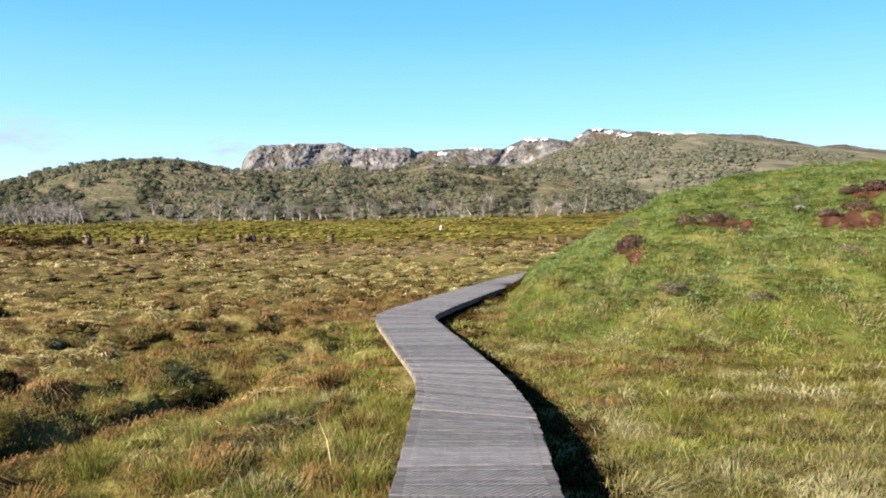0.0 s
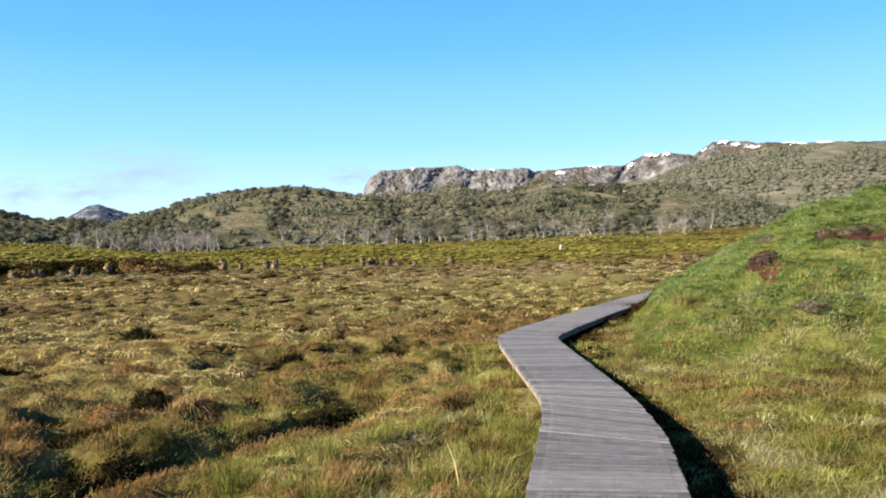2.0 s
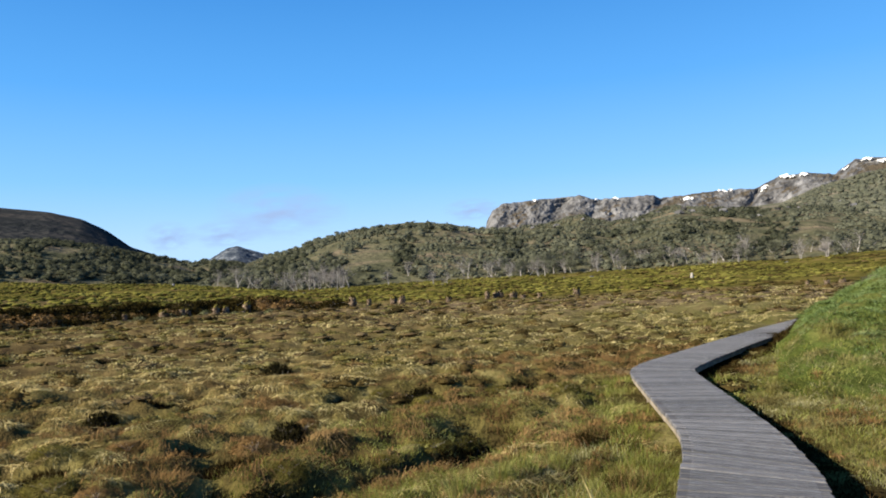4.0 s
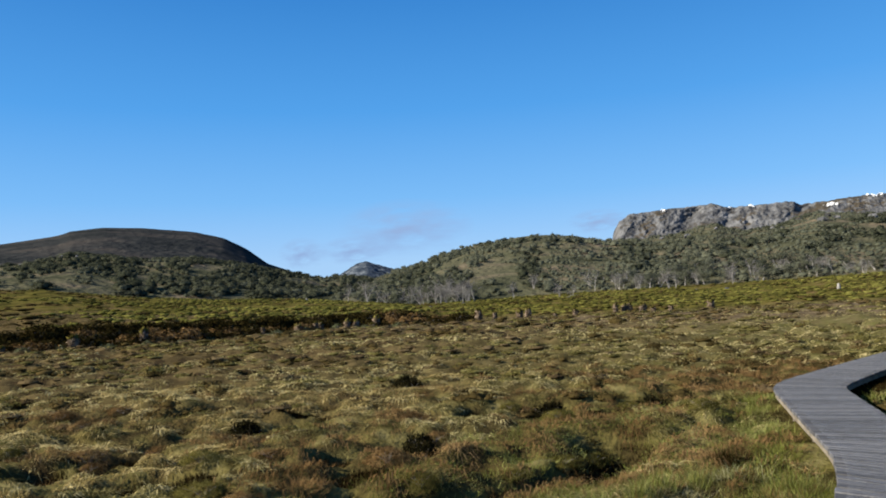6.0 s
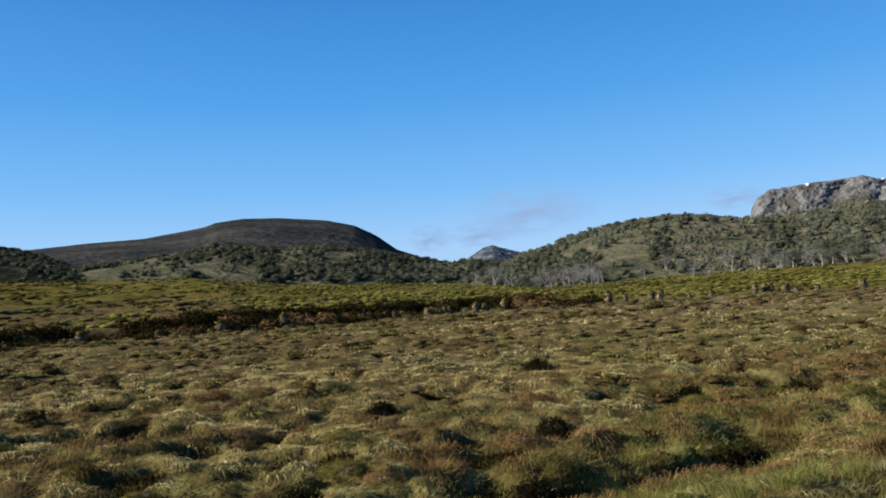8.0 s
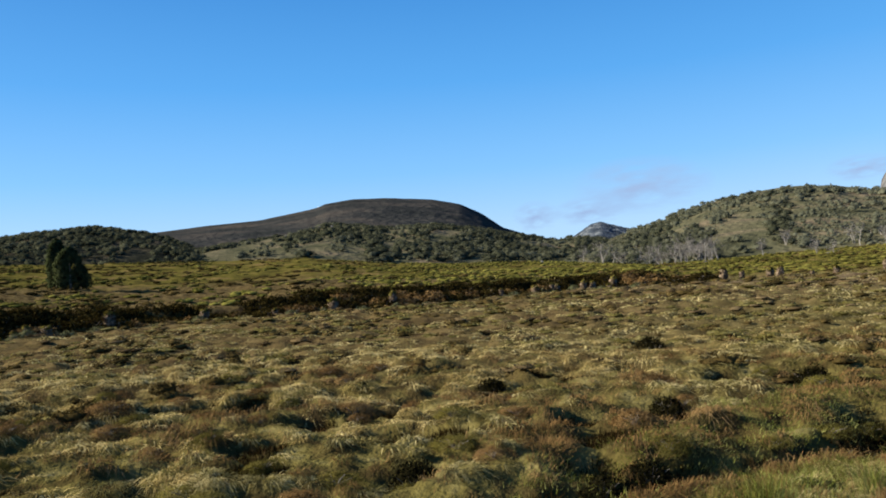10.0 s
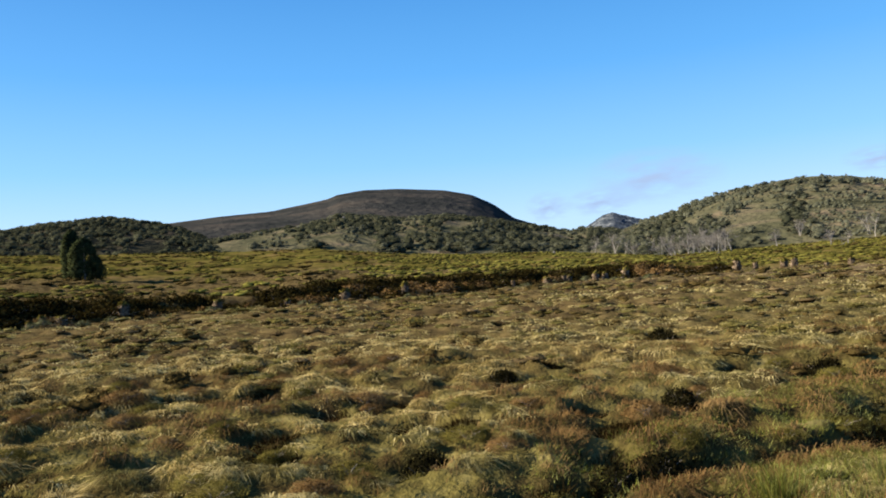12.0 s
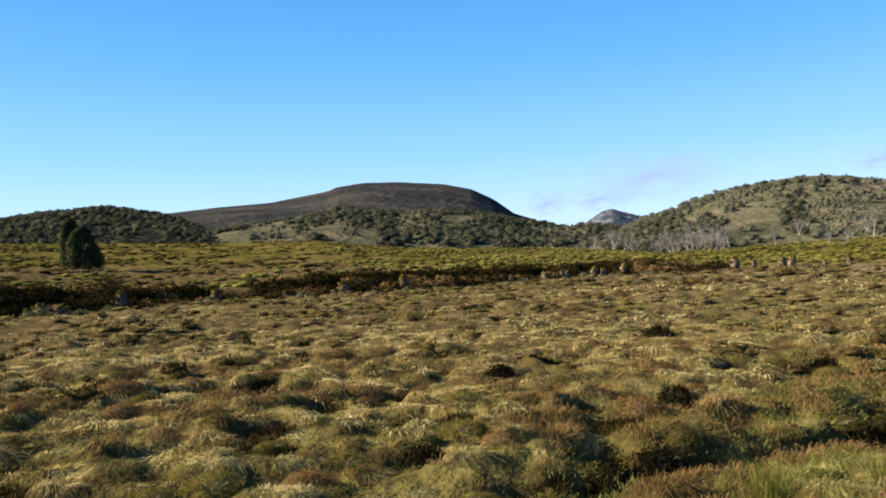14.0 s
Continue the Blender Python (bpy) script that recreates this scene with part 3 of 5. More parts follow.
# ---- plants ----
def blades(P, n, tall, spread, width, lean, bias=(0.25, 0.1), seed=0, bend=True):
    """Grass blades round the points P: verts and triangles. tall and width: (least, most)."""
    g = np.random.default_rng(seed)
    m = len(P) * n
    base = np.repeat(P, n, axis=0) + np.stack([g.normal(0, spread, m), g.normal(0, spread, m), np.zeros(m)], -1)
    out = base[:, :2] - np.repeat(P[:, :2], n, axis=0)
    h, w = g.uniform(*tall, m), g.uniform(*width, m)
    h *= np.repeat(g.uniform(0.7, 1.3, len(P)), n)
    phi = g.uniform(0, 2 * math.pi, m)
    across = np.stack([np.cos(phi), np.sin(phi), np.zeros(m)], -1) * (w / 2)[:, None]
    fall = np.stack([g.normal(bias[0], lean, m), g.normal(bias[1], lean, m)], -1) + out / max(spread, 1e-3) * lean * 0.6
    tip = base + np.concatenate([fall * h[:, None], (h * np.clip(1.05 - 0.35 * np.hypot(*fall.T), 0.2, 1))[:, None]], -1)
    base = base - (0, 0, 0.02)
    if not bend:
        v = np.stack([base - across, base + across, tip], 1).reshape(-1, 3)
        return v, np.arange(len(v)).reshape(-1, 3)
    mid = base + np.concatenate([fall * h[:, None] * 0.3, (h * 0.62)[:, None]], -1)
    v = np.stack([base - across, base + across, mid - across * 0.8, mid + across * 0.8, tip], 1).reshape(-1, 3)
    k = np.arange(m)[:, None] * 5
    return v, np.concatenate([k + [0, 1, 3], k + [0, 3, 2], k + [2, 3, 4]])


def scatter(az0, az1, r0, r1, n, seed, power=2.0):
    """Points over a sector, even over its area (power 2) or thinning outwards (power 1)."""
    g = np.random.default_rng(seed)
    r = (r0 ** power + g.uniform(0, 1, n) * (r1 ** power - r0 ** power)) ** (1 / power)
    x, y = polar(g.uniform(az0, az1, n), r)
    return x, y, g


def off_deck(x, y, gap=0.02):
    """Which points lie clear of the boardwalk."""
    keep = np.ones(len(x), bool)
    for s in np.arange(0, run[-1], 0.3):
        l, r = edge_at(s)
        c, half = (l + r) / 2, np.linalg.norm(r - l) / 2
        keep &= np.hypot(x - c[0], y - c[1]) > half + gap
    return keep


def stuff(name, chunks, mat, label, category):
    v = np.concatenate([c[0] for c in chunks])
    offs = np.cumsum([0] + [len(c[0]) for c in chunks[:-1]])
    f = np.concatenate([c[1] + o for c, o in zip(chunks, offs)])
    nor = np.concatenate([c[2] for c in chunks]) if len(chunks[0]) > 2 else None
    return tagged(part(name, mesh_of(name, v, f, mat, normals=nor), mat, label=label), category=category, kind="stuff")


def field(az0, az1, r0, r1, tufts, seed, keep=None, power=2.0, **kw):
    x, y, g = scatter(az0, az1, r0, r1, tufts, seed, power)
    ok = off_deck(x, y, kw.pop("gap", 0.03)) if r0 < 40 else np.ones(len(x), bool)
    if r0 < 20:
        ok &= ditch_depth(x, y) < 0.16 + 0.1 * fbm(x * 2, y * 2, 55)
    if r0 >= 18:
        ok &= (x < 0.05 * y) | (y > 31)
    if keep is not None:
        ok &= keep(x, y)
    x, y = x[ok], y[ok]
    return blades(np.stack([x, y, land(x, y)], -1), seed=seed, **kw)


def brown_side(x, y):
    """Where the plain turns from straw to brown heath."""
    return np.hypot(x + 58, y - 30) + 12 * (fbm(x / 9, y / 9, 57) - 0.5) > 46


def patch(scale, seed, low, high=9.0):
    return lambda x, y: (lambda v: (v > low) & (v < high))(fbm(x / scale, y / scale, seed, 3) + np.random.default_rng(seed).normal(0, 0.06, len(x)))


straw_mat = material("straw_grass", [(0.28, (0.100, 0.083, 0.030)), (0.40, (0.205, 0.178, 0.068)), (0.51, (0.335, 0.292, 0.130)), (0.64, (0.55, 0.475, 0.25))], 1.8, 0.7, 0, 6, 4, island=0.25, translucent=0.25)
tan_mat = material("tan_grass", [(0.28, (0.175, 0.125, 0.046)), (0.40, (0.320, 0.242, 0.095)), (0.51, (0.48, 0.385, 0.165)), (0.64, (0.68, 0.575, 0.29))], 1.8, 0.7, 0, 6, 4, island=0.25, translucent=0.4)
olive_mat = material("olive_grass", [(0.33, (0.070, 0.060, 0.018)), (0.44, (0.118, 0.106, 0.034)), (0.54, (0.170, 0.154, 0.056)), (0.66, (0.235, 0.212, 0.095))], 1.8, 0.65, 0, 6, 4, island=0.2, translucent=0.35)
bent_mat = material("bent_grass", [(0.30, (0.070, 0.054, 0.020)), (0.42, (0.132, 0.124, 0.046)), (0.54, (0.205, 0.195, 0.088)), (0.68, (0.34, 0.33, 0.20))], 1.3, 0.7, 0, 6, 4, island=0.3, translucent=0.3)
rust_mat = material("rust_heath", [(0.25, (0.076, 0.046, 0.019)), (0.5, (0.160, 0.099, 0.042)), (0.75, (0.262, 0.180, 0.086))], 1.6, 0.8, 0, 8, 4, island=0.1, translucent=0.1)
green_mat = material("fresh_grass", [(0.25, (0.0696, 0.0784, 0.014)), (0.5, (0.156, 0.174, 0.037)), (0.75, (0.306, 0.319, 0.115))], 1.0, 0.6, 0, 8, 4, island=0.45, translucent=0.3)
leaf_mat = material("mound_leaves", [(0.3, (0.058, 0.086, 0.022)), (0.5, (0.122, 0.180, 0.055)), (0.7, (0.22, 0.29, 0.130))], 1.4, 0.6, 0, 8, 4, island=0.3, translucent=0.3)

L0, L1 = -1.0, 84.0


def path_side(x, y):
    """Near the boardwalk the grass is greener."""
    return step(-8.5, -2.5, x + 2.0 * (fbm(x / 2, y / 2, 59) - 0.5))


def crown_of(low, high, seed):
    """Points by how high they stand on the hummocks."""
    return lambda x, y: (lambda v: (v > low) & (v < high))(bumps(x, y, **HUMMOCK) + 0.9 * (fbm(x / 0.7, y / 0.7, seed, 3) - 0.5) + 0.45 * path_side(x, y) + np.random.default_rng(seed).normal(0, 0.07, len(x)))


def mops(px, py, radius, n, width, seed, wind=(0.42, 0.10), up=0.24, bend=True):
    """Tussocks whose blades rise from the heart and hang out over the hummock, combed by the wind."""
    gg = np.random.default_rng(seed)
    m = len(px) * n
    w, d = gg.uniform(0, 2 * math.pi, m), np.sqrt(gg.uniform(0, 1, m)) * 0.62
    R = np.repeat(radius, n)
    bx, by = np.repeat(px, n) + R * d * np.cos(w), np.repeat(py, n) + R * d * np.sin(w)
    gust = np.repeat(gg.normal(0, 0.25, (len(px), 2)), n, axis=0) + wind
    wx, wy = np.cos(w) * 0.8 + gust[:, 0] + gg.normal(0, 0.35, m), np.sin(w) * 0.8 + gust[:, 1] + gg.normal(0, 0.35, m)
    L = (0.035 + R * 0.52) * gg.uniform(0.4, 1.2, m)
    tx, ty = bx + wx * L, by + wy * L
    rise = gg.uniform(0.5, 1.3, m) * up * L
    zb, zt = land(bx, by), land(tx, ty)
    base = np.stack([bx, by, zb - 0.02], -1)
    tip = np.stack([tx, ty, np.maximum(zt, zb - 0.5 * L) + rise * gg.uniform(0.1, 0.9, m)], -1)
    mid = np.stack([bx + wx * L * 0.45, by + wy * L * 0.45, zb * 0.6 + np.maximum(zt, zb - 0.3 * L) * 0.4 + rise * 1.1], -1)
    a = gg.uniform(*width, m) / 2 / (np.hypot(wx, wy) + 0.05)
    twist = gg.normal(0, 0.4, m)
    side = np.stack([-wy * a, wx * a, a * twist], -1)
    if not bend:
        v = np.stack([mid - side, base, mid + side, tip], 1).reshape(-1, 3)
        k = np.arange(m)[:, None] * 4
        return v, np.concatenate([k + [0, 1, 2], k + [0, 2, 3]])
    v = np.stack([base - side, base + side, mid - side * 0.9, mid + side * 0.9, tip], 1).reshape(-1, 3)
    k = np.arange(m)[:, None] * 5
    return v, np.concatenate([k + [0, 1, 3], k + [0, 3, 2], k + [2, 3, 4]])


def mop_set(form, far, least=0.0, gap=0.12, box=(-24, 2, 0.2, 24), sector=(-1, 84)):
    """Places of the tussocks on one kind of hummock between two distances, clear of deck and ditch: x, y, radius, kind value."""
    x, y, size, tall = centres(form["cell"], form["seed"], form["share"], form["girth"], box)
    r, az = np.hypot(x, y), np.degrees(np.arctan2(-x, y))
    ok = (r > far[0]) & (r < far[1]) & (az > sector[0]) & (az < sector[1]) & off_deck(x, y, gap) & (ditch_depth(x, y) < 0.07) & (tall > least)
    x, y, size = x[ok], y[ok], size[ok]
    kind = fbm(x / 1.9, y / 1.9, 303, 3) + 0.42 * (lattice(np.floor(x * 50), np.floor(y * 50), 305) - 0.5)
    return x, y, size, kind + 0.03 * step(-9, -14, x)


SOFT = [mop_set(HUMMOCK, (3.4, 9.5)), mop_set(HUMMOCK, (9.5, 24)), mop_set(TUFT, (3.4, 9.5)), mop_set(TUFT, (9.5, 18))]
BLADES = [(260, (0.0035, 0.0065), True), (110, (0.007, 0.012), False), (100, (0.0035, 0.006), True), (40, (0.007, 0.012), False)]


BESIDE = [mop_set(f, d, 0.0, 0.62, (0, 16, 2, 20), (-42, -1)) for f, d in ((HUMMOCK, (3.2, 8.5)), (HUMMOCK, (8.5, 17)), (TUFT, (3.2, 8.5)), (TUFT, (8.5, 15)))]


def tussocks(low, high, seed, up, greener=0.28, places=SOFT, part_of=None):
    made = []
    for k, ((x, y, size, kind), (n, width, bend)) in enumerate(zip(places, BLADES)):
        v = kind if places is BESIDE else np.maximum(kind - greener * path_side(x, y), np.minimum(kind, 0.32))
        pick = (v > low) & (v <= high)
        if part_of is not None:
            pick &= (x + 3.0 * (fbm(x / 2, y / 2, 62) - 0.5) < -8.0) == part_of
        if pick.any():
            made.append(mops(x[pick], y[pick], size[pick], n, width, seed + k, up=up, bend=bend))
    return made


stuff("tan_grass", tussocks(0.39, 9, 206, 0.20, part_of=True), tan_mat, "tan wind-flattened grass among brown heath", "grass")
stuff("straw_grass", tussocks(0.43, 9, 201, 0.20, part_of=False) + [
    field(-14, L1, 22, 60, 9000, 203, lambda x, y: patch(2.2, 303, 0.47)(x, y) & (brown_side(x, y) | (fbm(x, y, 58) > 0.55)), n=11, tall=(0.05, 0.10), spread=0.26, width=(0.025, 0.045), lean=1.8, bend=False, power=1.4),
    field(-14, L1, 60, 112, 5000, 204, lambda x, y: patch(5, 304, 0.50)(x, y) & (brown_side(x, y) | (fbm(x, y, 58) > 0.55)), n=9, tall=(0.06, 0.12), spread=0.5, width=(0.05, 0.09), lean=1.8, bend=False, power=1.4),
], straw_mat, "pale straw-coloured button grass flattened by wind", "grass")
stuff("olive_grass", tussocks(0.33, 0.43, 211, 0.22) + tussocks(0.19, 0.40, 218, 0.34, 0, BESIDE) + [
    field(L0, L1, 3.4, 9, 3600, 215, crown_of(0.30, 9, 301), n=22, tall=(0.015, 0.05), spread=0.08, width=(0.003, 0.006), lean=0.9, bias=(0.2, 0.1), bend=False),
    field(L0, L1, 9, 22, 7000, 212, crown_of(0.30, 9, 302), n=12, tall=(0.015, 0.05), spread=0.10, width=(0.007, 0.014), lean=0.9, bias=(0.2, 0.1), bend=False),
    field(-14, L1, 22, 60, 8000, 213, patch(2.2, 303, -9, 0.52), n=9, tall=(0.04, 0.08), spread=0.24, width=(0.02, 0.04), lean=1.4, bend=False, power=1.4),
    field(-14, L1, 60, 112, 4500, 214, patch(5, 304, -9, 0.5), n=8, tall=(0.08, 0.14), spread=0.45, width=(0.05, 0.09), lean=1.4, bend=False, power=1.4),
], olive_mat, "olive green sedge and moss over hummocks", "grass")
stuff("rust_heath", tussocks(-9, 0.33, 221, 0.42) + tussocks(-9, 0.19, 228, 0.5, 0, BESIDE) + [
    field(26, L1, 4.5, 22, 1500, 225, patch(0.9, 315, 0.52), n=24, tall=(0.04, 0.11), spread=0.11, width=(0.006, 0.012), lean=0.5, bend=False),
    field(-40, -3, 4, 14, 260, 224, patch(1.0, 314, 0.56), n=40, tall=(0.04, 0.12), spread=0.12, width=(0.004, 0.008), lean=0.5, gap=0.4),
], rust_mat, "rusty brown low heath", "heath")
stuff("path_grass", tussocks(0.40, 0.50, 281, 0.40, 0, BESIDE) + [
    field(-1, 30, 3.4, 9.5, 1100, 231, lambda x, y: (x > -3.6 + 0.08 * y) & patch(0.7, 322, 0.45)(x, y), n=46, tall=(0.03, 0.10), spread=0.10, width=(0.003, 0.006), lean=0.9),
    field(-40, 0, 3.2, 9.8, 800, 232, patch(0.6, 321, 0.46), n=46, tall=(0.04, 0.12), spread=0.10, width=(0.003, 0.006), lean=0.8, bias=(0.2, 0.3), gap=0.66),
    field(-40, 0, 8.6, 18, 2000, 233, patch(0.6, 321, 0.46), n=30, tall=(0.04, 0.12), spread=0.12, width=(0.006, 0.011), lean=0.8, bias=(0.2, 0.3), bend=False, gap=0.66),
    field(0, 42, 4, 16, 5200, 235, lambda x, y: path_side(x, y) > 0.3 + 0.5 * fbm(x, y, 325), n=22, tall=(0.02, 0.06), spread=0.10, width=(0.005, 0.010), lean=0.7, bend=False),
    field(-2, 7, 8, 15, 500, 234, lambda x, y: x > -2.1, n=24, tall=(0.06, 0.17), spread=0.10, width=(0.008, 0.014), lean=0.5, bend=False),
], green_mat, "fresh green grass along the boardwalk", "grass")
stuff("dry_grass", tussocks(0.50, 9, 285, 0.40, 0, BESIDE) + [
    field(-40, 0, 3.2, 9.8, 900, 241, patch(0.6, 321, -9, 0.52), n=46, tall=(0.05, 0.14), spread=0.10, width=(0.003, 0.006), lean=1.0, bias=(0.4, 0.2), gap=0.66),
    field(-40, 0, 8.6, 18, 2000, 242, patch(0.6, 321, -9, 0.52), n=26, tall=(0.05, 0.14), spread=0.12, width=(0.006, 0.012), lean=1.0, bias=(0.4, 0.2), bend=False, gap=0.66),
    field(-1, 30, 3.4, 9.5, 260, 243, lambda x, y: (x > -2.6 + 0.08 * y), n=30, tall=(0.08, 0.2), spread=0.10, width=(0.003, 0.006), lean=0.9),
], bent_mat, "dry bent grass below the mound", "grass")


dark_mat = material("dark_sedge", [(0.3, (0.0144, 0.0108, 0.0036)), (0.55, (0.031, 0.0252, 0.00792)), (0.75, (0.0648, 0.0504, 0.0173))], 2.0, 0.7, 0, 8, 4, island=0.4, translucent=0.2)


# near-black sedge colour with the shade of ditch and deck edge in it
shade_sedge_mat = material("shade_sedge", [(0.3, (0.010, 0.007, 0.003)), (0.55, (0.020, 0.014, 0.005)), (0.75, (0.045, 0.032, 0.010))], 3.0, 0.8, 0, 8, 4, island=0.2)


def in_ditch(x, y):
    return ditch_depth(x, y) > 0.13


# blades added to blacken the ditch where it lies in shade
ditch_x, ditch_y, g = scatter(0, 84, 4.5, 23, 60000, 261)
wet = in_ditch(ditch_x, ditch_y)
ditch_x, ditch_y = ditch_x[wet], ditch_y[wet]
stuff("ditch_sedge", [blades(np.stack([ditch_x, ditch_y, land(ditch_x, ditch_y)], -1), 16, (0.04, 0.13), 0.06, (0.008, 0.015), 0.5, (0.1, 0.0), 262, False)], shade_sedge_mat,
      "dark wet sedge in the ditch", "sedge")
# near-black blades, as wide as the deck's shadow, darken it on the right
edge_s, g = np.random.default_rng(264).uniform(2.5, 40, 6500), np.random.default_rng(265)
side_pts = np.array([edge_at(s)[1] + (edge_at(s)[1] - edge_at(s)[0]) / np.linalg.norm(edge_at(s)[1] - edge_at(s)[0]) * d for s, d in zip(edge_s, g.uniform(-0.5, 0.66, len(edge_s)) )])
stuff("peat_sedge", [blades(np.stack([side_pts[:, 0], side_pts[:, 1], land(side_pts[:, 0], side_pts[:, 1])], -1), 12, (0.02, 0.06), 0.05, (0.02, 0.036), 0.7, (0.1, 0.0), 266, False)], shade_sedge_mat,
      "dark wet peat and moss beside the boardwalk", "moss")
stuff("outer_grass", [
    field(84, 320, 0.9, 14, 5200, 271, n=12, tall=(0.04, 0.12), spread=0.13, width=(0.008, 0.016), lean=0.9, bend=False),
    field(-40, 84, 0.9, 3.6, 700, 272, n=24, tall=(0.04, 0.12), spread=0.11, width=(0.004, 0.008), lean=0.9, bend=False),
], straw_mat, "straw-coloured grass on both sides of the boardwalk", "grass")


def on_mound(x, y):
    return land(x, y, False) - land(x, y, False, False) > 0.15 + 0.6 * fbm(x / 1.5, y / 1.5, 341)


def leaves(P, n, size, spread, seed, up=0.6, heart=None, soft=0.75):
    """Loose leaf triangles round the points P, turned outwards from the hearts of their crowns (or upwards)."""
    g = np.random.default_rng(seed)
    m = len(P) * n
    spread = np.broadcast_to(np.asarray(spread, float), (3,))
    c = np.repeat(P, n, axis=0) + g.normal(0, 1, (m, 3)) * spread
    d1 = g.normal(0, 1, (m, 3))
    d2 = g.normal(0, 1, (m, 3))
    d1[:, 2] *= 1 - up
    d2[:, 2] *= 1 - up
    d1 /= np.linalg.norm(d1, axis=1)[:, None]
    d2 /= np.linalg.norm(d2, axis=1)[:, None]
    s = g.uniform(*size, m)[:, None]
    if heart is None:
        out = g.normal(0, 0.35, (m, 3)) + (0, 0, 1)
    else:
        out = c - np.repeat(np.broadcast_to(heart, P.shape), n, axis=0)
    out = out / (np.linalg.norm(out, axis=1)[:, None] + 1e-9)
    face = np.cross(d1, d2 + d1 * 0.5)
    flip = (face * out).sum(1) < 0
    face[flip] *= -1
    face /= np.linalg.norm(face, axis=1)[:, None] + 1e-9
    d1[flip] *= -1
    nor = out * soft + face * (1 - soft)
    v = np.stack([c - d1 * s * 0.5, c + d1 * s * 0.5, c + d2 * s], 1).reshape(-1, 3)
    return v, np.arange(len(v)).reshape(-1, 3), np.repeat(nor, 3, axis=0)


x, y, g = scatter(-38, -2, 12.8, 31, 30000, 251, 1.6)
ok = on_mound(x, y) & off_deck(x, y, 0.25)
SOIL = [(6.17, 17.9, 0.75, 0.6), (8.7, 16.8, 0.8, 0.5), (4.08, 17.3, 0.4, 0.5), (10.0, 18.4, 0.6, 0.4)]
for sx, sy, sw, sd in SOIL:
    ok &= ((x - sx) / sw) ** 2 + ((y - sy) / sd) ** 2 > 0.55 + 0.5 * fbm(x * 2, y * 2, 56)
x, y = x[ok], y[ok]
mz = land(x, y)
stuff("mound_grass", [blades(np.stack([x, y, mz], -1), 9, (0.035, 0.075), 0.07, (0.011, 0.020), 1.1, (0.3, 0.1), 252, False)], leaf_mat,
      "short bright green grass between the heath on the mound", "grass")
MOUND_AT = np.stack([x, y, mz + 0.02], -1)[1::3]


# ---- lumps of foliage ----
def ball(level):
    bm = bmesh.new()
    bmesh.ops.create_icosphere(bm, subdivisions=level, radius=1)
    made = np.array([v.co for v in bm.verts]), np.array([[v.index for v in f.verts] for f in bm.faces])
    bm.free()
    return made


BALL = ball(1)


def lumps(P, rx, rz, seed, rough=0.2, airy=0.0):
    """Uneven rounded masses at the points P, rx wide and rz high each: verts, faces and normals."""
    gg, (V, F) = np.random.default_rng(seed), BALL
    k, turn = len(P), np.random.default_rng(seed + 1).uniform(0, 6.28, len(P))
    c, s = np.cos(turn)[:, None], np.sin(turn)[:, None]
    U = np.stack([V[:, 0] * c - V[:, 1] * s, V[:, 0] * s + V[:, 1] * c, np.broadcast_to(V[:, 2], (k, len(V)))], -1)
    size = np.stack([rx * gg.uniform(0.8, 1.25, k), rx * gg.uniform(0.8, 1.25, k), rz], -1)[:, None, :]
    v = U * size * (1 + gg.normal(0, rough, (k, len(V), 1))) + P[:, None, :]
    nor = U / size
    nor = nor / np.linalg.norm(nor, axis=2)[..., None] + (0, 0, airy)
    nor /= np.linalg.norm(nor, axis=2)[..., None]
    f = F[None] + (np.arange(k) * len(V))[:, None, None]
    return v.reshape(-1, 3), f.reshape(-1, 3), nor.reshape(-1, 3)


def shell(P, rx, rz, n, leaf, seed, low=-0.1, soft=0.6, deep=0.2):
    """Leaves and sprays standing off the upper side of such masses."""
    gg = np.random.default_rng(seed)
    m = len(P) * n
    t, w = gg.uniform(low, 1, m), gg.uniform(0, 6.28, m)
    s = np.sqrt(1 - t * t)
    RX, RZ, C = np.repeat(rx, n), np.repeat(rz, n), np.repeat(P, n, axis=0)
    at = C + np.stack([RX * s * np.cos(w), RX * s * np.sin(w), RZ * t], -1) * gg.uniform(0.85, 1.12, (m, 1))
    made = leaves(at, 1, (0.7, 1.3), 0.0, seed + 1, 0.2, C - np.stack([0 * RX, 0 * RX, deep * RZ], -1), soft)
    size = np.repeat(np.repeat(rx, n) * gg.uniform(*leaf, m), 3)[:, None]
    return np.repeat(at, 3, axis=0) + (made[0] - np.repeat(at, 3, axis=0)) * size, made[1], made[2]


# springy green heath all over the mound
stuff("mound_heath", [blades(MOUND_AT, 18, (0.035, 0.085), 0.06, (0.014, 0.028), 1.3, (0.25, -0.2), 255, False)], leaf_mat, "springy bright green heath covering the mound", "heath")

# ---- shrubs ----
def dome_points(n, g, wobble_seed):
    """Points on a lumpy unit half-ball."""
    phi, t = g.uniform(0, 2 * math.pi, n), g.uniform(-0.1, 1, n)
    lump = 0.45 + 1.0 * fbm(np.cos(phi) * 1.3 + t * 1.5 + 7, np.sin(phi) * 1.3 + wobble_seed, wobble_seed, 3)
    rad = lump * g.uniform(0.72, 1.0, n) ** 0.5
    s = np.sqrt(np.clip(1 - t * t, 0, 1))
    return np.stack([rad * s * np.cos(phi), rad * s * np.sin(phi), rad * np.maximum(t, 0) * 0.85], -1)


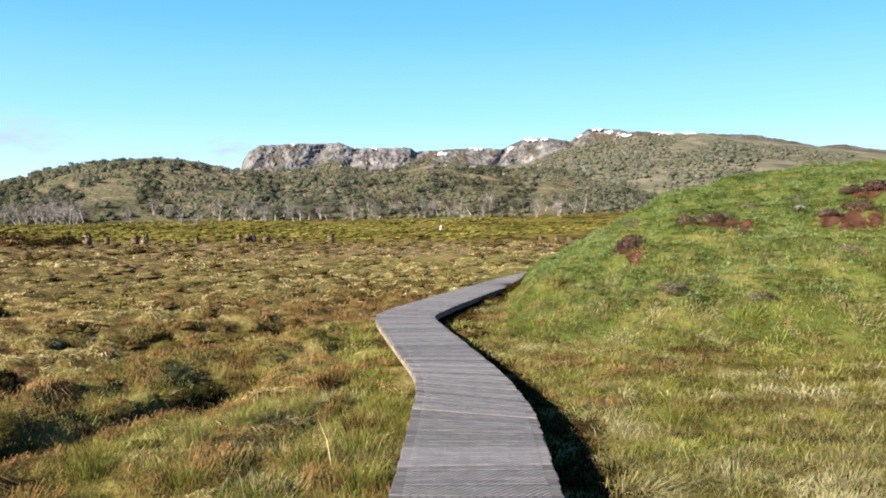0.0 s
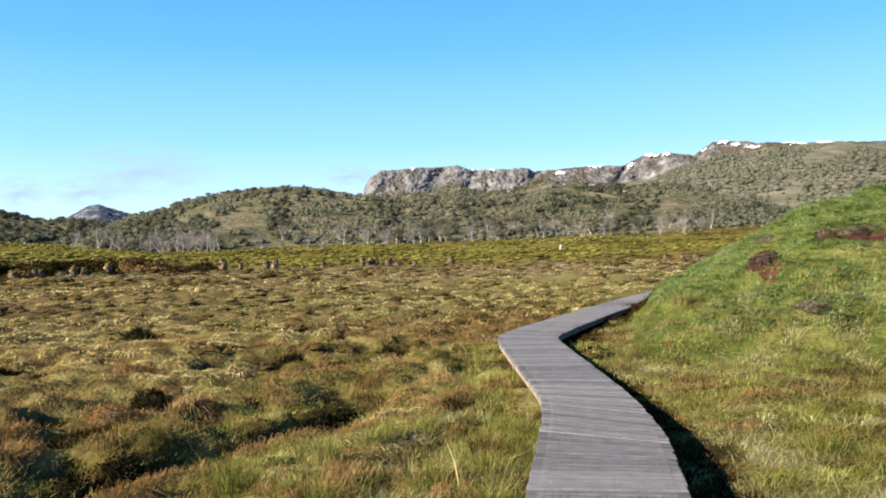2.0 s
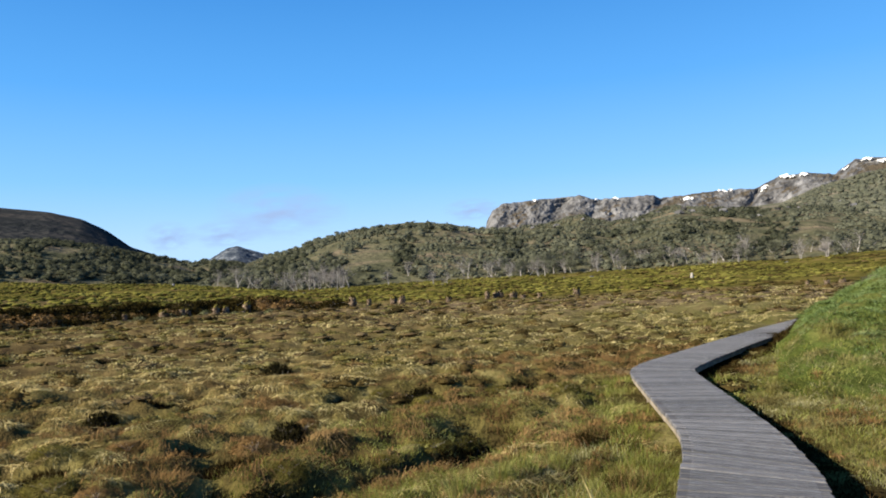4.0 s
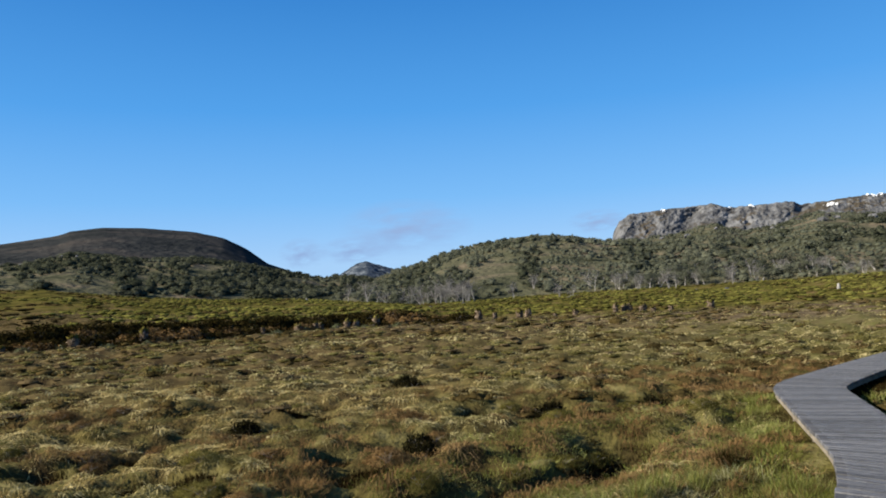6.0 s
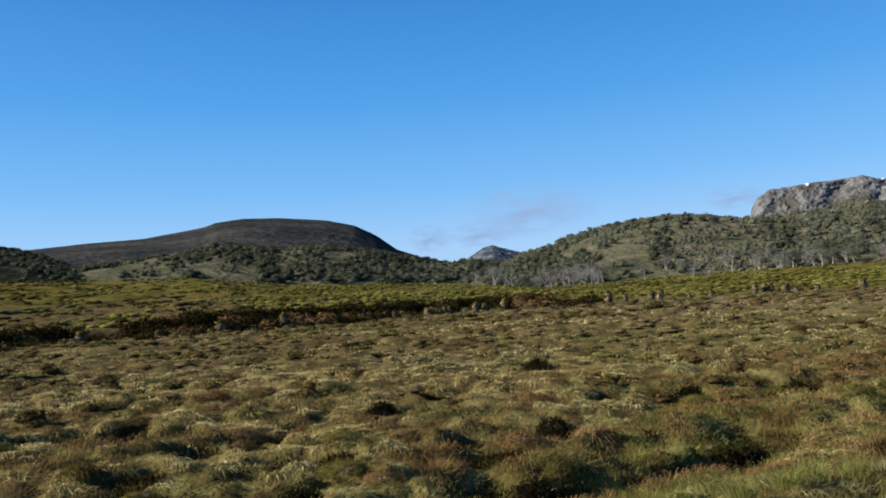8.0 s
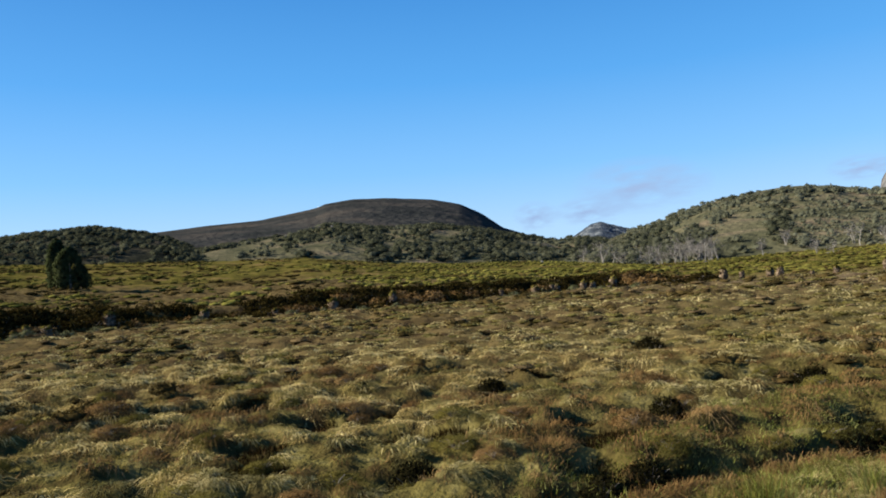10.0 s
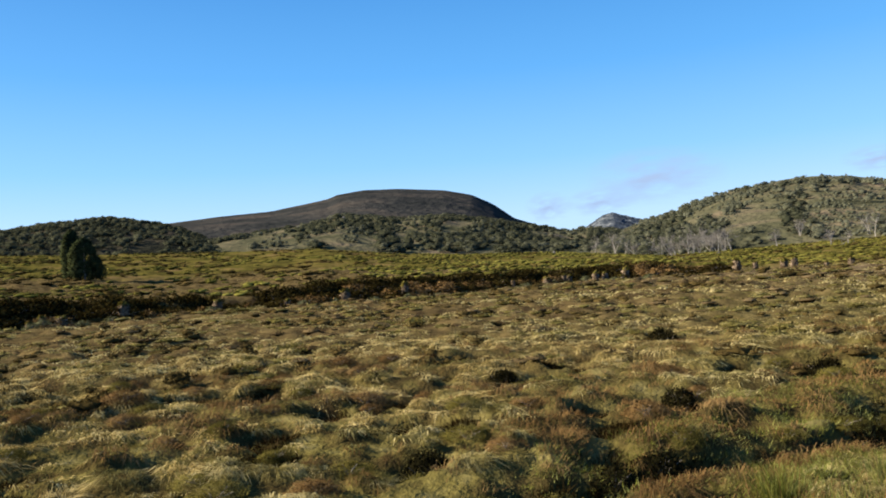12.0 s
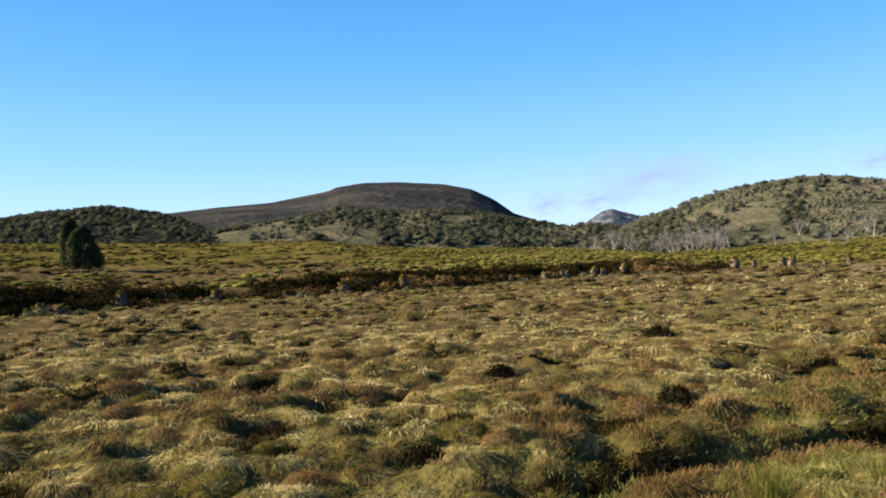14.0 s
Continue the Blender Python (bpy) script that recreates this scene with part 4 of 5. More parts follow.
def tube(points, radii, sides=5):
    """A tapered tube along points."""
    points, v, f = np.asarray(points, float), [], []
    for i, (p, r) in enumerate(zip(points, radii)):
        d = points[min(i + 1, len(points) - 1)] - points[max(i - 1, 0)]
        d = d / (np.linalg.norm(d) + 1e-9)
        a = np.cross(d, (0.31, 0.92, 0.2))
        a /= np.linalg.norm(a)
        b = np.cross(d, a)
        for k in range(sides):
            w = 2 * math.pi * k / sides
            v.append(p + r * (math.cos(w) * a + math.sin(w) * b))
    for i in range(len(points) - 1):
        for k in range(sides):
            j = (k + 1) % sides
            f += [(i * sides + k, i * sides + j, (i + 1) * sides + j), (i * sides + k, (i + 1) * sides + j, (i + 1) * sides + k)]
    return np.array(v), np.array(f)


def join(chunks):
    v = np.concatenate([c[0] for c in chunks])
    offs = np.cumsum([0] + [len(c[0]) for c in chunks[:-1]])
    return v, np.concatenate([c[1] + o for c, o in zip(chunks, offs)])


bark_mat = material("grey_bark", [(0.3, (0.12, 0.10, 0.09)), (0.6, (0.26, 0.24, 0.22))], 3.0, 0.9, 0.5, 20)
MADE = {}


def foliage(name, made, mat, parent, label=""):
    return part(name, mesh_of(name, made[0], made[1], mat, normals=made[2]), mat, parent, label)



def shrub(kind, mat, leaf, n, seed, label, per=9):
    """A heath shrub one metre in radius: foliage and stems. Built once for each kind, then copied."""
    g = np.random.default_rng(seed)
    top = new("heath_shrub")
    pts = dome_points(n, g, seed)
    foliage("foliage", leaves(pts, per, leaf, 0.08, seed + 1, 0.2, (0, 0, -0.1), 0.45), mat, top)
    stems = []
    for k in range(9):
        w, out = g.uniform(0, 6.28), g.uniform(0.25, 0.75)
        stems.append(tube([(0, 0, -0.15), (0.4 * out * math.cos(w), 0.4 * out * math.sin(w), 0.3), (out * math.cos(w), out * math.sin(w), 0.62)], (0.035, 0.025, 0.008), 4))
    part("branchwork", mesh_of("branchwork", *join(stems), bark_mat), bark_mat, top)
    tagged(top, label, "shrub", "heath shrubs on the moor")
    MADE[kind] = [top, False]
    return top


def plant(kind, x, y, size, tall=1.0, turn=0.0, sink=0.05, z=None):
    """Sets a thing that stands on the ground, the built one first and then copies of it."""
    top, used = MADE[kind]
    if z is None:
        z = float(land(np.array([x]), np.array([y]))[0])
    m = pose(x, y, z - sink * size, 0, 0, turn) @ Matrix.Diagonal((size, size, size * tall, 1))
    if used:
        return copy_thing(top, m @ Matrix.Diagonal((*[1 / v for v in top.scale], 1)))
    MADE[kind][1] = True
    top.matrix_basis = m
    return top


cushion_mat = material("cushion_heath", [(0.3, (0.056, 0.050, 0.014)), (0.5, (0.112, 0.100, 0.026)), (0.72, (0.20, 0.175, 0.055))], 2.5, 0.8, 0, 8, 4, island=0.2, translucent=0.15)
pale_mat = material("pale_shrub", [(0.3, (0.06, 0.065, 0.03)), (0.5, (0.13, 0.14, 0.075)), (0.72, (0.22, 0.23, 0.13))], 2.5, 0.8, 0, 8, 4, island=0.4, translucent=0.15)
shrub("pale", pale_mat, (0.08, 0.17), 170, 456, "pale grey-green rounded shrub at the foot of the bank", 6)
grey_mat = material("grey_heath", [(0.3, (0.05, 0.042, 0.03)), (0.5, (0.11, 0.10, 0.075)), (0.72, (0.20, 0.185, 0.14))], 3, 0.8, 0, 8, 4, island=0.4, translucent=0.15)
shrub("grey", grey_mat, (0.05, 0.11), 300, 458, "faded grey-brown low shrub on the green mound", 7)
for i in range(3):
    shrub("rust%d" % i, rust_mat, (0.03, 0.08), 420, 400 + i, "rusty brown rounded heath shrub among the grass", 12)
    shrub("olive%d" % i, cushion_mat, (0.03, 0.075), 420, 420 + i, "dense olive green cushion shrub beside the ditch", 13)
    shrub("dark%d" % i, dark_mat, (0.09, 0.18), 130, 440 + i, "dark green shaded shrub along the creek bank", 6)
    shrub("brown%d" % i, rust_mat, (0.09, 0.18), 130, 450 + i, "brown twiggy shrub along the creek bank", 6)
# near-black leaves: the shade of hollows and ditch is put into their colour
hollow_shade_mat = material("wet_leaves", [(0.3, (0.006, 0.006, 0.003)), (0.55, (0.012, 0.011, 0.005)), (0.75, (0.026, 0.023, 0.010))], 3.0, 0.8, 0, 8, 4, island=0.2)
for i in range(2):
    shrub("wet%d" % i, hollow_shade_mat, (0.05, 0.13), 240, 466 + i, "near-black shrub with the hollow's shade in its leaf colour", 9)
twig_brown = material("dark_twigs", [(0.3, (0.030, 0.020, 0.018)), (0.5, (0.062, 0.042, 0.036)), (0.72, (0.11, 0.08, 0.066))], 3, 0.85, 0, 8, 4, island=0.3)
shrub("twiggy", twig_brown, (0.06, 0.15), 260, 459, "dark purplish twiggy shrub above bare soil on the mound", 7)
g = np.random.default_rng(9)
RUSTY = [(-13.8, 5.7), (-16.8, 8.6), (-15.0, 9.4), (-11.5, 7.9), (-10.7, 6.7), (-14.3, 10.8), (-10.1, 9.4), (-10.5, 8.4), (-9.8, 11.4), (-8.5, 10.5), (-14.9, 4.5), (-7.3, 12.7), (-6.1, 11.4)]
OLIVE_AT = [(-8.1, 5.1), (-7.1, 5.4), (-7.1, 3.8), (-7.8, 3.2), (-6.3, 5.7), (-6.6, 6.8), (-5.3, 5.6), (-4.9, 6.2), (-4.65, 8.3), (-3.7, 10.6), (-3.95, 9.5), (-4.95, 7.1), (-3.55, 11.5), (-6.3, 15.1), (-6.0, 16.5), (-4.9, 14.3), (-5.6, 15.1), (-3.95, 15.8), (-4.75, 13.6), (-2.3, 13.6)]
for i, (x, y) in enumerate(RUSTY):
    plant("rust%d" % (i % 3), x, y, g.uniform(0.26, 0.42), g.uniform(0.45, 0.65), g.uniform(0, 360), 0.02)
for i, (x, y) in enumerate(OLIVE_AT):
    plant("olive%d" % (i % 3), x, y, g.uniform(0.20, 0.34), g.uniform(0.45, 0.65), g.uniform(0, 360), 0.02)

# two near-black shrubs in each hollow stand for its shade
for i, (x, y, size) in enumerate(DARK_HOLLOWS):
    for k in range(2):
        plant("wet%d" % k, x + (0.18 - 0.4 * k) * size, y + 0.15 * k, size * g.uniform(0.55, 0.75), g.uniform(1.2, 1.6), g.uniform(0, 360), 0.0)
# more of them deepen the shade on the ditch's left rim
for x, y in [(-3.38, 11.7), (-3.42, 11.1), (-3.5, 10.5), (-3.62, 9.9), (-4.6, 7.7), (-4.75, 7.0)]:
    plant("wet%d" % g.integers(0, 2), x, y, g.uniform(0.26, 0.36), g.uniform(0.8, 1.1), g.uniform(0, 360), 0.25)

gx, gy, gg = scatter(30, 76, 5.0, 19, 38, 470)
for i, (x, y) in enumerate(zip(gx, gy)):
    if ditch_depth(np.array([x]), np.array([y]))[0] < 0.12:
        plant("rust%d" % (i % 3) if i % 5 < 3 else "olive%d" % (i % 3), float(x), float(y), gg.uniform(0.2, 0.34), gg.uniform(0.5, 0.7), gg.uniform(0, 360), 0.02)


# sedge tussocks beside the path
def tussock(kind, mat, seed, label):
    top = new("sedge_tussock")
    P = np.zeros((1, 3))
    part("foliage", mesh_of("foliage", *blades(P, 420, (0.22, 0.55), 0.10, (0.004, 0.009), 0.45, (0.15, 0.05), seed), mat), mat, top)
    part("seed_head", mesh_of("seed_head", *blades(P, 36, (0.45, 0.75), 0.13, (0.003, 0.005), 0.3, (0.12, 0.05), seed + 1), rust_mat), rust_mat, top, "thin reddish seed stalks")
    tagged(top, label, "tussock", "sedge tussocks beside the path")
    MADE[kind] = [top, False]


tussock("sedge0", green_mat, 460, "fresh green sedge tussock with reddish seed stalks")
tussock("sedge1", green_mat, 462, "olive sedge tussock with reddish seed stalks")
tussock("sedge2", dark_mat, 464, "dark sedge tussock with reddish seed stalks")
for i, (x, y) in enumerate([(-2.6, 7.4), (-1.46, 9.8), (-0.85, 7.9), (-1.6, 6.3), (-1.55, 7.3), (-0.75, 7.2), (-1.65, 9.0), (-2.2, 7.1), (-1.95, 6.1), (-2.3, 6.4), (-1.1, 6.6), (-0.62, 6.2), (-1.25, 10.0),
                            (-2.0, 7.9), (-1.2, 8.5), (-2.9, 6.6), (-1.9, 8.4), (-0.7, 8.9)]):
    plant("sedge%d" % (2 if i in (0, 1, 2, 4, 12) else i % 2), x, y, g.uniform(0.5, 0.8), g.uniform(0.75, 1.0), g.uniform(0, 360), 0.02)
for x, y in [(3.3, 9.8), (4.7, 10.1), (5.0, 9.4), (6.0, 11.8), (3.6, 13.3), (2.4, 8.2), (2.0, 10.6), (3.9, 8.0), (5.6, 8.6)]:
    plant("sedge%d" % g.integers(0, 2), x, y, g.uniform(0.5, 0.8), g.uniform(0.6, 0.8), g.uniform(0, 360), 0.02)


def bank_at(az):
    x, y = polar(az, BANK_R(az))
    return float(BANK_R(az) + 7 * (fbm(np.array([x / 22]), np.array([y / 22]), 8)[0] - 0.5))


# low dark shrubs along the bank; their colour also carries its shade
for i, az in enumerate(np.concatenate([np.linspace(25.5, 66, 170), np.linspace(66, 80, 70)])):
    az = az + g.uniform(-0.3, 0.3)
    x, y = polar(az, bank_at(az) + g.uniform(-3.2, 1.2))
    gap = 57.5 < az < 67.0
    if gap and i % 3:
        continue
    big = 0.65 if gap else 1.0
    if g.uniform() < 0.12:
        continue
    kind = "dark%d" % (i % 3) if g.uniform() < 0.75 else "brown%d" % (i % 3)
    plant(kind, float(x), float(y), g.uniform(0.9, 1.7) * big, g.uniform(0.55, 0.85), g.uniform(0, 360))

for az in [30.5, 33, 35.2, 37, 39.2, 41, 43.5, 46, 48.3, 50.2, 53, 55.5, 58.2, 62, 65, 68.4, 69.8, 71.2, 72.4, 73.5, 74.6, 75.8]:
    x, y = polar(az + g.uniform(-0.5, 0.5), bank_at(az) - g.uniform(3.5, 5.5))
    plant("pale", float(x), float(y), g.uniform(0.45, 0.8), g.uniform(0.6, 0.9), g.uniform(0, 360))

# the shaggy plants at the far edge of the plain
skirt_mat = material("dead_leaf_skirt", [(0.3, (0.10, 0.075, 0.054)), (0.6, (0.22, 0.172, 0.132))], 2.0, 0.9, 0, 6, island=0.5)


def shaggy(kind, seed):
    gg = np.random.default_rng(seed)
    top = new("shaggy_heath_plant")
    hs = gg.uniform(0.1, 1.0, 170)
    w = gg.uniform(0, 6.28, 170)
    rad = 0.28 + 0.1 * gg.uniform(size=170)
    P = np.stack([rad * np.cos(w), rad * np.sin(w), hs], -1)
    foliage("leaf_skirt", leaves(P, 3, (0.14, 0.3), (0.05, 0.05, 0.08), seed, -0.5, (0, 0, 0.4)), skirt_mat, top, "hanging dead brown leaves")
    C = np.stack([gg.normal(0, 0.12, 60), gg.normal(0, 0.12, 60), gg.uniform(0.95, 1.25, 60)], -1)
    foliage("leaf_crown", leaves(C, 3, (0.15, 0.35), 0.08, seed + 1, 0.0, (0, 0, 0.9)), cushion_mat, top)
    part("stem", mesh_of("stem", *tube([(0, 0, -0.3), (0.02, 0, 0.5), (0, 0.02, 1.0)], (0.14, 0.12, 0.08)), bark_mat), bark_mat, top)
    tagged(top, "shaggy brown heath plant with a skirt of dead leaves", "plant", "shaggy plants at the plain's edge")
    MADE[kind] = [top, False]


shaggy("shaggy0", 470)
shaggy("shaggy1", 473)
for i, az in enumerate([21.5, 21.2, 20.9, 18.7, 17.6, 14.4, 13.9, 13.5, 13.0, 12.67, 12.3, 10.7, 8.1, -7.2, -8.3, -9.3, 56.8, 61.5, 73.0, 71.3, 67.4, 40.7, 40.1, 37.5, 36.2, 35.8, 34.0, 33.6, 32.6, 32.2, 31.8, 72.5, 23.4, 24.6, 52.3, 48.0]):
    az = az + g.uniform(-0.3, 0.3)
    x, y = polar(az, bank_at(az) - g.uniform(2.5, 5.5))
    plant("shaggy%d" % (i % 2), float(x), float(y), g.uniform(0.4, 0.95), g.uniform(0.8, 1.35), g.uniform(0, 360))


# ---- trees ----
def grow(g, start, way, length, radius, depth, out, bend=0.35):
    """Branching limbs: tubes gathered by depth in out."""
    p, d, pts, rads = np.array(start, float), np.array(way, float), [], []
    n = 4 if depth < 2 else 2
    for k in range(n + 1):
        pts.append(p.copy())
        rads.append(radius * (1 - 0.65 * k / n))
        d = d + g.normal(0, bend, 3) * 0.5
        d /= np.linalg.norm(d)
        p = p + d * length / n
    if depth == 1:
        out.setdefault("limbs", []).append([])
    (out.setdefault("trunk", []) if depth == 0 else out["limbs"][-1]).append(tube(pts, rads, 5 if depth < 2 else 3))
    if depth >= 3:
        out.setdefault("tips", []).append(pts[-1])
        return
    for k in range(g.integers(2, 5) if depth else g.integers(5, 8)):
        at = g.uniform(0.4, 1.0)
        q = pts[min(int(at * n), n)]
        w = g.uniform(0, 2 * math.pi)
        side = d * g.uniform(0.3, 0.7) + np.array([math.cos(w), math.sin(w), g.uniform(0.0, 0.5)]) * 0.8
        grow(g, q, side / np.linalg.norm(side), length * g.uniform(0.38, 0.62), radius * 0.42, depth + 1, out, bend)


silver_mat = material("silver_dead_wood", [(0.3, (0.18, 0.172, 0.165)), (0.6, (0.35, 0.335, 0.32))], 1.5, 0.85, 0, 12)
twig_mat = material("grey_twigs", [(0.3, (0.114, 0.107, 0.106)), (0.6, (0.209, 0.2, 0.202))], 1.5, 0.9, 0, 12)
gum_mat = material("gum_leaves", [(0.25, (0.078, 0.086, 0.061)), (0.5, (0.110, 0.119, 0.087)), (0.75, (0.144, 0.153, 0.114))], 0.05, 0.6, 0, 2, 3, island=0.12, translucent=0.35)
deep_mat = material("rainforest_leaves", [(0.25, (0.036, 0.042, 0.028)), (0.5, (0.060, 0.067, 0.046)), (0.75, (0.090, 0.097, 0.068))], 0.05, 0.7, 0, 2, 3, island=0.12, translucent=0.3)
# gum leaves paled for the far slope, haze put into their colour
hazy_gum_mat = material("hazy_gum_leaves", [(0.25, (0.088, 0.098, 0.074)), (0.5, (0.125, 0.135, 0.103)), (0.75, (0.165, 0.172, 0.135))], 0.03, 0.6, 0, 1, 3, island=0.12, translucent=0.4)
pine_mat = material("pencil_pine", [(0.3, (0.02, 0.028, 0.014)), (0.6, (0.045, 0.056, 0.026))], 0.5, 0.7, 0, 4, island=0.4, translucent=0.1)


def dead_tree(kind, seed):
    gg, out = np.random.default_rng(seed), {}
    for k in range(gg.integers(1, 4)):
        grow(gg, (gg.normal(0, 0.04), gg.normal(0, 0.04), -0.03), (gg.normal(0, 0.16), gg.normal(0, 0.16), 1), 0.68, 0.018, 0, out)
    top = new("dead_tree")
    part("trunk", mesh_of("trunk", *join(out["trunk"]), silver_mat), silver_mat, top)
    for limb in out["limbs"]:
        part("limb", mesh_of("limb", *join(limb), twig_mat), twig_mat, top)
    tips = np.array(out["tips"])
    tagged(foliage("twig_mass", leaves(tips, 3, (0.012, 0.032), 0.03, seed, 0.0, (0, 0, 0.4), 0.5), twig_mat, top, "grey mass of fine dead twigs"), kind="stuff")
    tagged(top, "bare silver-grey dead gum tree at the foot of the hill", "tree", "dead trees along the hill's foot")
    MADE[kind] = [top, False]


def gum_tree(kind, seed, mat):
    gg, out = np.random.default_rng(seed), {}
    for k in range(gg.integers(1, 3)):
        grow(gg, (gg.normal(0, 0.05), gg.normal(0, 0.05), -0.03), (gg.normal(0, 0.25), gg.normal(0, 0.25), 1), 0.55, 0.03, 0, out)
    top = new("gum_tree")
    part("trunk", mesh_of("trunk", *join(out["trunk"]), silver_mat), silver_mat, top, "pale grey trunk")
    for limb in out["limbs"]:
        part("limb", mesh_of("limb", *join(limb), twig_mat), twig_mat, top)
    tips = np.array(out["tips"])
    tips = np.concatenate([tips, gg.normal(0, 1, (50, 3)) * (0.22, 0.22, 0.14) + (0, 0, 0.42)])
    foliage("crown", leaves(tips, 14, (0.02, 0.045), 0.04, seed, 0.2, (0, 0, 0.3)), mat, top)
    tagged(top, "dark green gum tree at the foot of the hill", "tree", "gum trees along the hill's foot")
    MADE[kind] = [top, False]


for i in range(5):
    dead_tree("dead%d" % i, 500 + i)
    gum_tree("gum%d" % i, 520 + i, deep_mat if i == 3 else gum_mat)


def slope_z(x, y):
    """The ground or the near hillside, whichever is higher."""
    r, az = math.hypot(x, y), math.degrees(math.atan2(-x, y))
    z = float(land(np.array([x]), np.array([y]), False)[0])
    if r > 232 and az < 34:
        z = max(z, float(hill_b(np.array([az]), np.array([(r - 232) / 328.0]))[1][0]))
    return z


DEAD_AZ = [29.4, 29.0, 28.6, 28.2, 27.6, 27.1, 26.7, 26.4, 26.1, 25.9, 25.4, 25.1, 24.7, 30.2, 31.0, 31.8, 32.6, 34.0, 18.8, 17.7, 17.9, 14.5, 14.2, 13.6, 12.8, 11.6, 10.4, 6.6, 5.2,
           3.5, 1.0, 0.4, -0.8, -1.6, -3.2, -6.9, -8.3, -9.6, -10.4, 22.0, 20.5, 16.0]
DEAD_AZ += list(g.uniform(24.5, 34, 5)) + list(g.uniform(-11, 24, 10))
for i, az in enumerate(DEAD_AZ):
    az = az + g.uniform(-0.15, 0.15)
    r = 195 if i in (18, 19, 20) else g.uniform(218, 250)
    x, y = [float(v) for v in polar(az, r)]
    small = 0.6 if i in (18, 19, 20) else 1.0
    plant("dead%d" % g.integers(0, 5), x, y, g.uniform(4.8, 8.2) * small, g.uniform(0.9, 1.2), g.uniform(0, 360), 0, slope_z(x, y))
GUM_AZ = [12.3, 12.0, 11.4, 10.9, 10.3, 9.8, 9.2, 8.6, 8.1, 7.6, 7.2, 6.2, 5.6, 4.6, 3.9, 3.3, 2.9, 2.0, 1.4, 0.2, -0.5, -2.4, -3.2, -4.4, -5.2, -6.1, -7.5, -8.9, -9.4, -10.2, -11, 13.2, 14.9, 28.8, 30.5, 33.0]
GUM_AZ += list(g.uniform(-11, 20, 16)) + list(g.uniform(24, 34, 4))
for i, az in enumerate(GUM_AZ):
    az = az + g.uniform(-0.2, 0.2)
    x, y = [float(v) for v in polar(az, g.uniform(234, 268))]
    plant("gum%d" % g.integers(0, 5), x, y, g.uniform(4.5, 8.0), g.uniform(0.65, 0.95), g.uniform(0, 360), 0, slope_z(x, y))


def pencil_pine(kind, seed, girth):
    gg = np.random.default_rng(seed)
    top = new("pencil_pine")
    t, w = gg.uniform(0.01, 1, 1100) ** 0.85, gg.uniform(0, 6.28, 1100)
    lump = 0.55 + 0.9 * fbm(np.cos(w) * 2 + 5, t * 5 + np.sin(w) * 2, seed, 3)
    rad = girth * np.clip(1 - t ** 3.2, 0.02, 1) ** 0.6 * (0.7 + 0.3 * np.minimum(t / 0.2, 1)) * lump * gg.uniform(0.75, 1.0, 1100)
    P = np.stack([rad * np.cos(w), rad * np.sin(w), t], -1)
    foliage("crown", leaves(P, 10, (0.018, 0.045), 0.016, seed, 0.0, P * (0, 0, 1) - (0, 0, 0.08)), pine_mat, top)
    part("trunk", mesh_of("trunk", *tube([(0, 0, -0.05), (0, 0, 0.4), (0, 0, 0.85)], (0.03, 0.022, 0.008)), bark_mat), bark_mat, top)
    tagged(top, "dense dark green pencil pine standing on the heath", "tree", "pencil pines")
    MADE[kind] = [top, False]


pencil_pine("slim_pine", 540, 0.20)
pencil_pine("broad_pine", 541, 0.37)
for i, (kind, az, r, h) in enumerate([("slim_pine", 70.6, 112, 6.4), ("broad_pine", 69.85, 110, 5.4), ("broad_pine", 69.2, 112, 3.4)]):
    x, y = [float(v) for v in polar(az, r)]
    plant(kind, x, y, h, 1.0, 40 * i, 0)


# ---- far woods ----
def woods(name, shape, az0, az1, s0, s1, n, size, seed, thick, label, mat, crest=0.0, foot=0.0, level=2, leaf=52, bare=None):
    """Tree crowns all over a hillside, gathered in groves, thicker along its crest and foot."""
    gg = np.random.default_rng(seed)
    A, S = gg.uniform(az0, az1, n), gg.uniform(s0, s1, n)
    r, z = shape(A, S)
    x, y = polar(A, r)
    grove = fbm(A / 2.6, S * 4 + A / 6, seed, 3) + gg.normal(0, 0.035, n) + crest * step(0.86, 0.97, S) + foot * step(0.16, 0.06, S)
    if bare is not None:
        grove = grove - bare(A)
    ok = grove > thick
    P, h = np.stack([x, y, z], -1)[ok], gg.uniform(0, 1, ok.sum()) ** 1.6 * (size[1] - size[0]) + size[0]
    up = np.stack([0 * h, 0 * h, h], -1)
    C = P + up * 0.34
    chunks = [lumps(C, h * 0.42, h * 0.26, seed + 1, 0.25, 0.8), shell(C, h * 0.50, h * 0.32, leaf, (0.16, 0.40), seed + 2, -0.3, 0.75, 1.3)]
    if level > 1:
        for k in range(2):
            D = P + up * (0.22 + 0.18 * k) + gg.normal(0, 0.24, (len(P), 3)) * h[:, None] * (1, 1, 0.2)
            chunks += [shell(D, h * 0.36, h * 0.19, leaf // 2, (0.3, 0.7), seed + 6 + k, -0.6, 0.75, 1.3)]
    return stuff(name, chunks, mat, label, "forest")


woods("hill_forest", hill_b, -20, 33, 0.02, 0.995, 4600, (1.2, 3.9), 601, 0.56, "scattered gum trees and tall shrubs on the hillside", gum_mat, 0.07, 0.06)
woods("hill_scrub", hill_b, -20, 36, 0.0, 1.0, 13000, (0.8, 2.2), 603, 0.49, "low grey-green scrub on the hillside", gum_mat, 0.1, 0.05, 1, 14)
